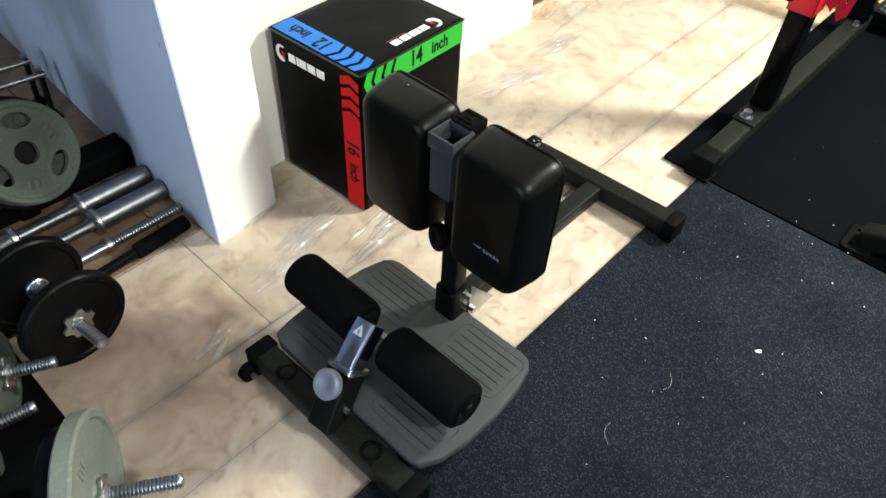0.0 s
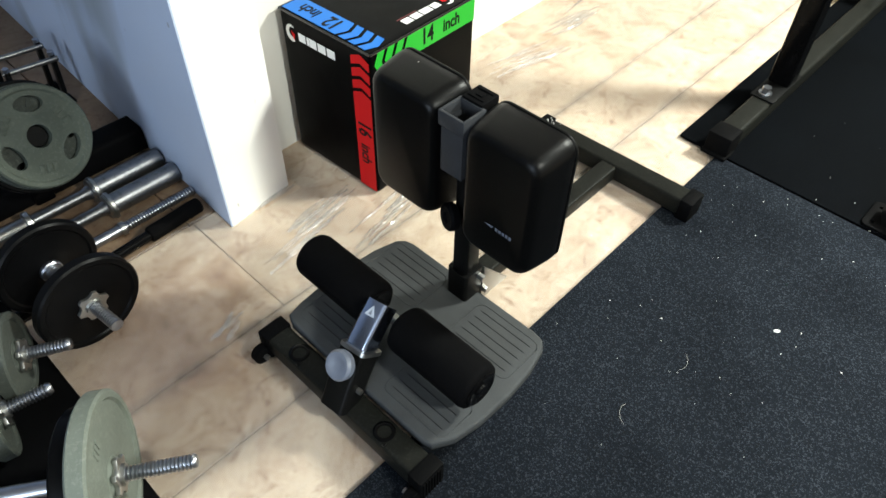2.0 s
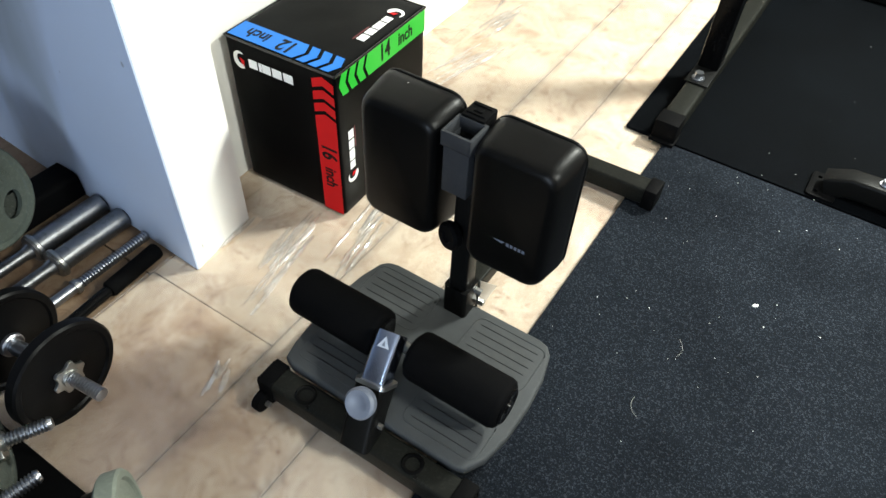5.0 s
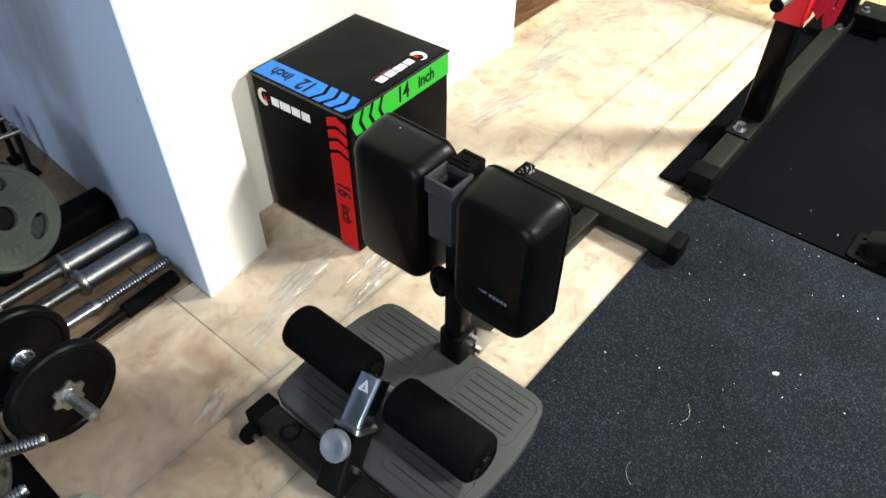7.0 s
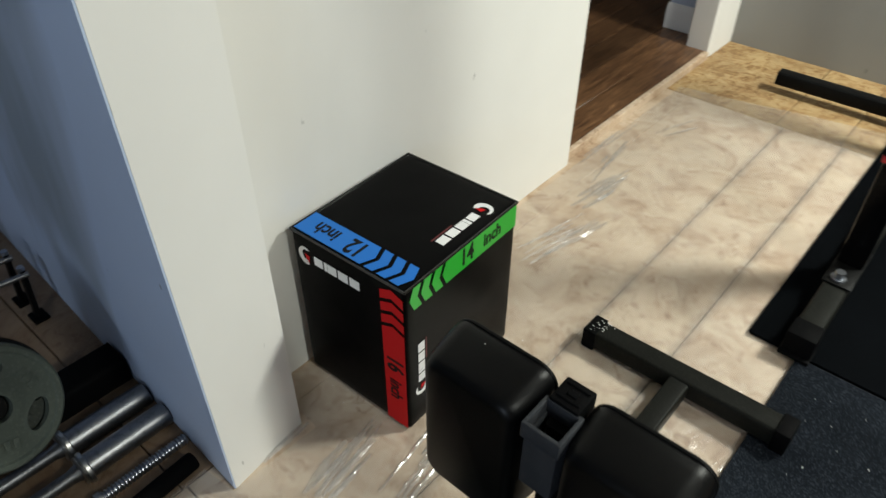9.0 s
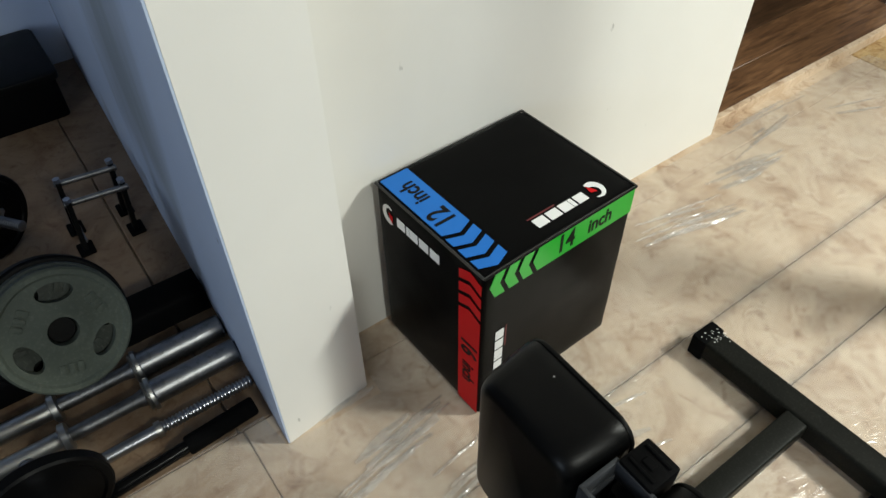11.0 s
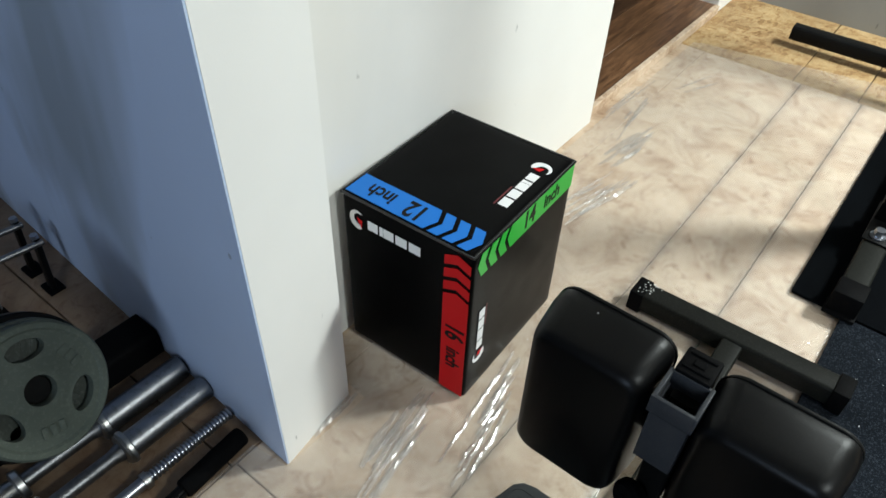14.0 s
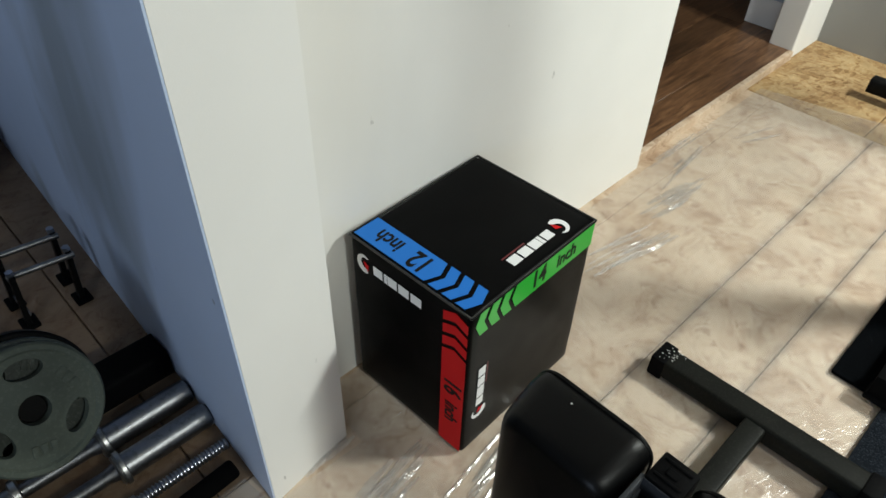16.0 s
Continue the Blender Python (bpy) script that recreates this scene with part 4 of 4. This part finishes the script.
olympic_bar(-1.471, "chrome curl bar lying beside its twin on the floor")


def threaded_bar():
    t = thing("threaded_bar", "thin chrome dumbbell bar with threaded end on the floor", "barbell", (-1.392, 0.586, 0.0135), 0, "bars by the alcove wall")
    part("thread", bm_thread(bmesh.new(), (0, 0, 0), (0, -0.190, 0), 0.0125, 0.0075), CHROME, t)
    part("stop_ring", bm_lathe(bmesh.new(), [(0, 0), (0, 0.017), (0.012, 0.017), (0.012, 0)], (0, -0.188, 0), (0, -1, 0), 24), STEEL, t)
    part("shaft", bm_rod(bmesh.new(), (0, -0.197, 0), (0, -0.85, 0), 0.0125, 24), CHROME, t)


threaded_bar()


def black_bar():
    t = thing("pull_bar", "black steel bar with foam grip lying on the floor", "exercise bar", (-1.328, 0.566, 0.0205), 3.5, "bars by the alcove wall")
    part("grip", bm_lathe(bmesh.new(), [(0, 0.012), (0, 0.017), (0.004, 0.0195), (0.14, 0.0195), (0.144, 0.017), (0.144, 0.012)], (0, 0, 0), (0, -1, 0), 24), FOAM, t, "black foam grip")
    part("shaft", bm_rod(bmesh.new(), (0, -0.003, 0), (0, -0.80, 0), 0.013, 20), STEEL_GLOSS, t)


black_bar()


def bar_pad():
    t = thing("bar_pad", "thick black foam barbell pad lying against the wall", "barbell pad", (-1.668, 0.598, 0.0))
    part("cover", bm_pipe(bmesh.new(), [(0, 0, 0.040), (0, -0.004, 0.040), (0, -0.93, 0.040)], 0.086, 0.076, rnd=0.016, n=3), RUBBER, t)
    part("core", bm_rod(bmesh.new(), (0, 0.002, 0.040), (0, -0.002, 0.040), 0.0155, 16), FOAM, t)


bar_pad()


# ---------------------------------------------------------------- plates and dumbbells
def plate_profile(R, h, bore, lip):
    """Half section of a weight plate with a raised rim and hub, both faces."""
    f = [(0, bore), (0, bore + 0.014), (h * 0.16, bore + 0.020), (h * 0.16, R - lip - 0.004), (0.0, R - lip), (0.0, R - 0.004), (0.004, R)]
    return f + [(h - a, r) for a, r in reversed(f)] + [f[0]]


def star_nut(b, p, d, r=0.034):
    """A six-pointed spin-lock collar."""
    pts = []
    for i in range(24):
        a = 2 * math.pi * i / 24
        k = r * (1.0 if i % 4 in (0, 1) else 0.78)
        pts.append((k * math.cos(a), k * math.sin(a)))
    m, _ = aim(p, tuple(Vector(p) + Vector(d)))
    bm_prism(b, pts, 0.008, 0.0015, m)
    return bm_rod(b, p, tuple(Vector(p) + Vector(d) * 0.014), r * 0.52, 20)


def dumbbell(label, at, turn, stack, half, tail, material, z, handle=0.0135, nut=STEEL):
    """A spin-lock dumbbell along its own x: stack lists (radius, thickness) from the grip outwards."""
    t = thing("dumbbell", label, "dumbbell", (at[0], at[1], z), turn, "loose dumbbells")
    R = max(r for r, _ in stack)
    part("handle", bm_lathe(bmesh.new(), [(0, 0), (0, handle), (half * 0.5, handle * 1.12), (half * 1.5, handle * 1.12), (2 * half, handle), (2 * half, 0)], (-half, 0, R), (1, 0, R), 24), CHROME, t, "chrome grip")
    for s in (-1, 1):
        x = s * half
        part("stop_ring", bm_lathe(bmesh.new(), [(0, 0), (0, 0.021), (0.003, 0.024), (0.010, 0.024), (0.012, 0.019), (0.012, 0)], (x - s * 0.013, 0, R), (x + s, 0, R), 28), CHROME, t)
        for r, h in stack:
            mat = material if r == R or len(stack) == 1 else BLACK_IRON
            part("plate", bm_lathe(bmesh.new(), plate_profile(r, h, 0.0138, 0.014), (x, 0, R), (x + s, 0, R), 64), mat, t)
            x += s * h
        part("lock_nut", star_nut(bmesh.new(), (x, 0, R), (s, 0, 0)), nut, t, "star-shaped lock nut")
        part("thread", bm_thread(bmesh.new(), (x - s * 0.002, 0, R), (x + s * tail, 0, R), 0.0130, 0.0062), CHROME, t, "chrome screw thread")
    return t


dumbbell("black vinyl plate dumbbell with chrome threaded bar standing on the floor", (-1.218, 0.203), 6, [(0.108, 0.026)], 0.062, 0.085, BLACK_IRON, 0.006)
dumbbell("hammered grey plate dumbbell with long threaded ends", (-1.217, -0.118), 62.6, [(0.088, 0.030)], 0.170, 0.090, HAMMERED, 0.012)
dumbbell("small hammered grey plate dumbbell on the rubber mat", (-1.071, -0.218), 79.5, [(0.086, 0.030)], 0.170, 0.090, HAMMERED, 0.012)
D4 = dumbbell("heavy dumbbell with large grey and black cast plates", (-0.860, -0.116), 56, [(0.120, 0.030), (0.141, 0.032)], 0.155, 0.125, GREY_IRON, 0.012)
# raised plate on the large grey disc, its figures unreadable
xf = 0.155 + 0.062
for k in range(3):
    part("mark", bm_box(bmesh.new(), xf - 0.0072, xf - 0.0032, -0.012 + k * 0.010, -0.005 + k * 0.010, 0.216, 0.238, 0.0008, 1), GREY_IRON, D4)
dumbbell("black plate dumbbell in the dark end of the alcove", (-2.16, 0.22), 38, [(0.108, 0.026)], 0.062, 0.085, BLACK_IRON, 0.006)


def olympic_plate(label, R, h, m, material, slots=True):
    t = new("weight_plate")
    t.matrix_basis = m
    tagged(t, label, "weight plate", "plates on the stand")
    b = bm_lathe(bmesh.new(), plate_profile(R, h, 0.0255, 0.012), (0, 0, 0), (0, 0, 1), 72)
    if slots:
        cutters = bmesh.new()
        for k in range(3):
            a = radians(52 + 120 * k)
            o = []
            for i in range(20):
                u = 2 * math.pi * i / 20
                lx, ly = R * 0.155 * math.cos(u), R * 0.27 * math.sin(u)
                rx = R * 0.62 + lx
                o.append((rx * math.cos(a) - ly * math.sin(a), rx * math.sin(a) + ly * math.cos(a)))
            bm_prism(cutters, o, h + 0.04, 0, Matrix.Translation((0, 0, -0.02)))
        b = cut(b, [cutters])
    part("disc", b, material, t)
    if slots:
        for k in range(3):
            a = radians(112 + 120 * k)
            for j in (-1, 0, 1):
                mm = pose(0, 0, h * 0.80, 0, 0, math.degrees(a) - 90) @ pose(j * R * 0.13, R * 0.62, 0)
                part("mark", bm_prism(bmesh.new(), round_rect(R * 0.09, R * 0.17, 0.002, 2), h * 0.12, 0.0006, mm), material, t)
    return t


def plate_stand():
    """A leaning peg on a foot, with plates slid on to it."""
    hub = Vector((-1.483, 0.335, 0.275))
    n = Vector((math.cos(radians(10)) * math.cos(radians(27)), math.sin(radians(10)) * math.cos(radians(27)), math.sin(radians(27))))
    q = n.to_track_quat("Z", "Y").to_matrix().to_4x4()
    t = thing("plate_stand", "black steel plate stand in the alcove", "plate stand", (-1.80, 0.27, 0.0))
    o = Vector((-1.80, 0.27, 0.0))
    part("base", bm_box(bmesh.new(), -0.14, 0.10, -0.11, 0.11, 0.0, 0.02, 0.004), STEEL_GLOSS, t)
    root = hub - n * 0.17 - o
    part("post", bm_pipe(bmesh.new(), [(root.x, root.y, 0.015), tuple(root)], 0.05, 0.05, (0, 1, 0)), STEEL_GLOSS, t)
    part("peg", bm_rod(bmesh.new(), tuple(root), tuple(hub - n * 0.012 - o), 0.0235, 28, 0.002), STEEL_BLACK, t)
    base = Matrix.Translation(hub) @ q
    olympic_plate("grey cast weight plate with three oval grips", 0.113, 0.026, base @ pose(0, 0, -0.022, 0, 0, 20), SHADED_IRON)
    olympic_plate("dark grey cast weight plate behind another", 0.116, 0.026, base @ pose(0, 0, -0.050, 0, 0, 60), HAMMERED)
    olympic_plate("black cast weight plate at the back of the peg", 0.125, 0.030, base @ pose(0, 0, -0.084), BLACK_IRON, False)


plate_stand()


def push_up_stand():
    t = thing("push_up_stand", "small chrome and black push-up stand by the wall", "push-up stand", (-2.04, 0.50, 0.0))
    for x in (-0.055, 0.035):
        part("rail", bm_rod(bmesh.new(), (x, -0.075, 0.140), (x + 0.02, 0.070, 0.140), 0.0075, 16, 0.001), DULL_SHADED_CHROME, t, "chrome rail")
        for y in (-0.065, 0.060):
            part("leg", bm_pipe(bmesh.new(), [(x + 0.008, y, 0.15), (x + 0.012, y - 0.012, 0.008)], 0.022, 0.012, (0, 1, 0)), STEEL_BLACK, t)
            part("bolt", bm_rod(bmesh.new(), (x + 0.008, y, 0.148), (x + 0.008, y, 0.160), 0.009, 6), CHROME, t)
            part("foot", bm_box(bmesh.new(), x - 0.012, x + 0.036, y - 0.03, y + 0.008, 0.0, 0.010, 0.003), RUBBER, t)
    part("tie_rod", bm_rod(bmesh.new(), (-0.05, -0.070, 0.03), (0.05, -0.070, 0.03), 0.006, 12), CHROME, t)


push_up_stand()


def storage_crate():
    t = thing("storage_crate", "dark grey lidded storage crate at the alcove end", "storage crate", (-2.76, 0.36, 0.0))
    b = bm_prism(bmesh.new(), round_rect(0.30, 0.40, 0.02, 4), 0.13, 0.006)
    part("body", b, RUBBER, t)
    part("lid", bm_prism(bmesh.new(), round_rect(0.325, 0.425, 0.024, 4), 0.026, 0.006, Matrix.Translation((0, 0, 0.128))), STEEL_BLACK, t)


storage_crate()


# ---------------------------------------------------------------- lint on the mats
def flake(size, rng):
    b = bmesh.new()
    bm_prism(b, [(size * (0.6 + 0.5 * rng.random()) * math.cos(a), size * (0.35 + 0.3 * rng.random()) * math.sin(a)) for a in np.linspace(0, 2 * math.pi, 8)[:-1]], size * 0.35)
    return b


rng = random.Random(4)
one = new("lint", mesh_of("lint", flake(0.0085, rng), LINT))
one.matrix_basis = pose(-0.108, 1.222, 0.015, 4, 0, 40)
tagged(one, "scrap of white lint on the carpet mat", "lint")
two = new("lint", mesh_of("lint", flake(0.0016, rng), LINT))
two.matrix_basis = pose(-0.779, 0.795, 0.5732, 0, 0, 20)
tagged(two, "tiny white speck on the shin pad", "lint")
specks = bmesh.new()
for k in range(110):
    x, y = rng.uniform(-0.47, 0.75), rng.uniform(-0.2, 2.6)
    if k < 35:
        x, y = rng.uniform(-0.47, 0.05), rng.uniform(0.9, 1.65)
    join(specks, flake(rng.choice((0.0008, 0.0010, 0.0012, 0.0019)), rng), pose(x, y, 0.0152, 0, 0, rng.uniform(0, 180)))
tagged(new("lint_specks", mesh_of("lint_specks", specks, LINT, False)), "scattered white lint specks on the mats", "lint", kind="stuff")
for k in range(7):
    x, y = rng.uniform(-0.30, 0.6), rng.uniform(0.2, 2.2)
    a = rng.uniform(0, 6.28)
    pts = [(x + 0.012 * i * math.cos(a + 0.22 * i), y + 0.012 * i * math.sin(a + 0.22 * i), 0.0158) for i in range(5)]
    h = new("hair_thread", mesh_of("hair_thread", bm_pipe(bmesh.new(), pts, 0.0006, 0.0005, rnd=0.0002, n=1), THREAD))
    tagged(h, "thin pale thread on the mat", "thread", "threads on the mats")
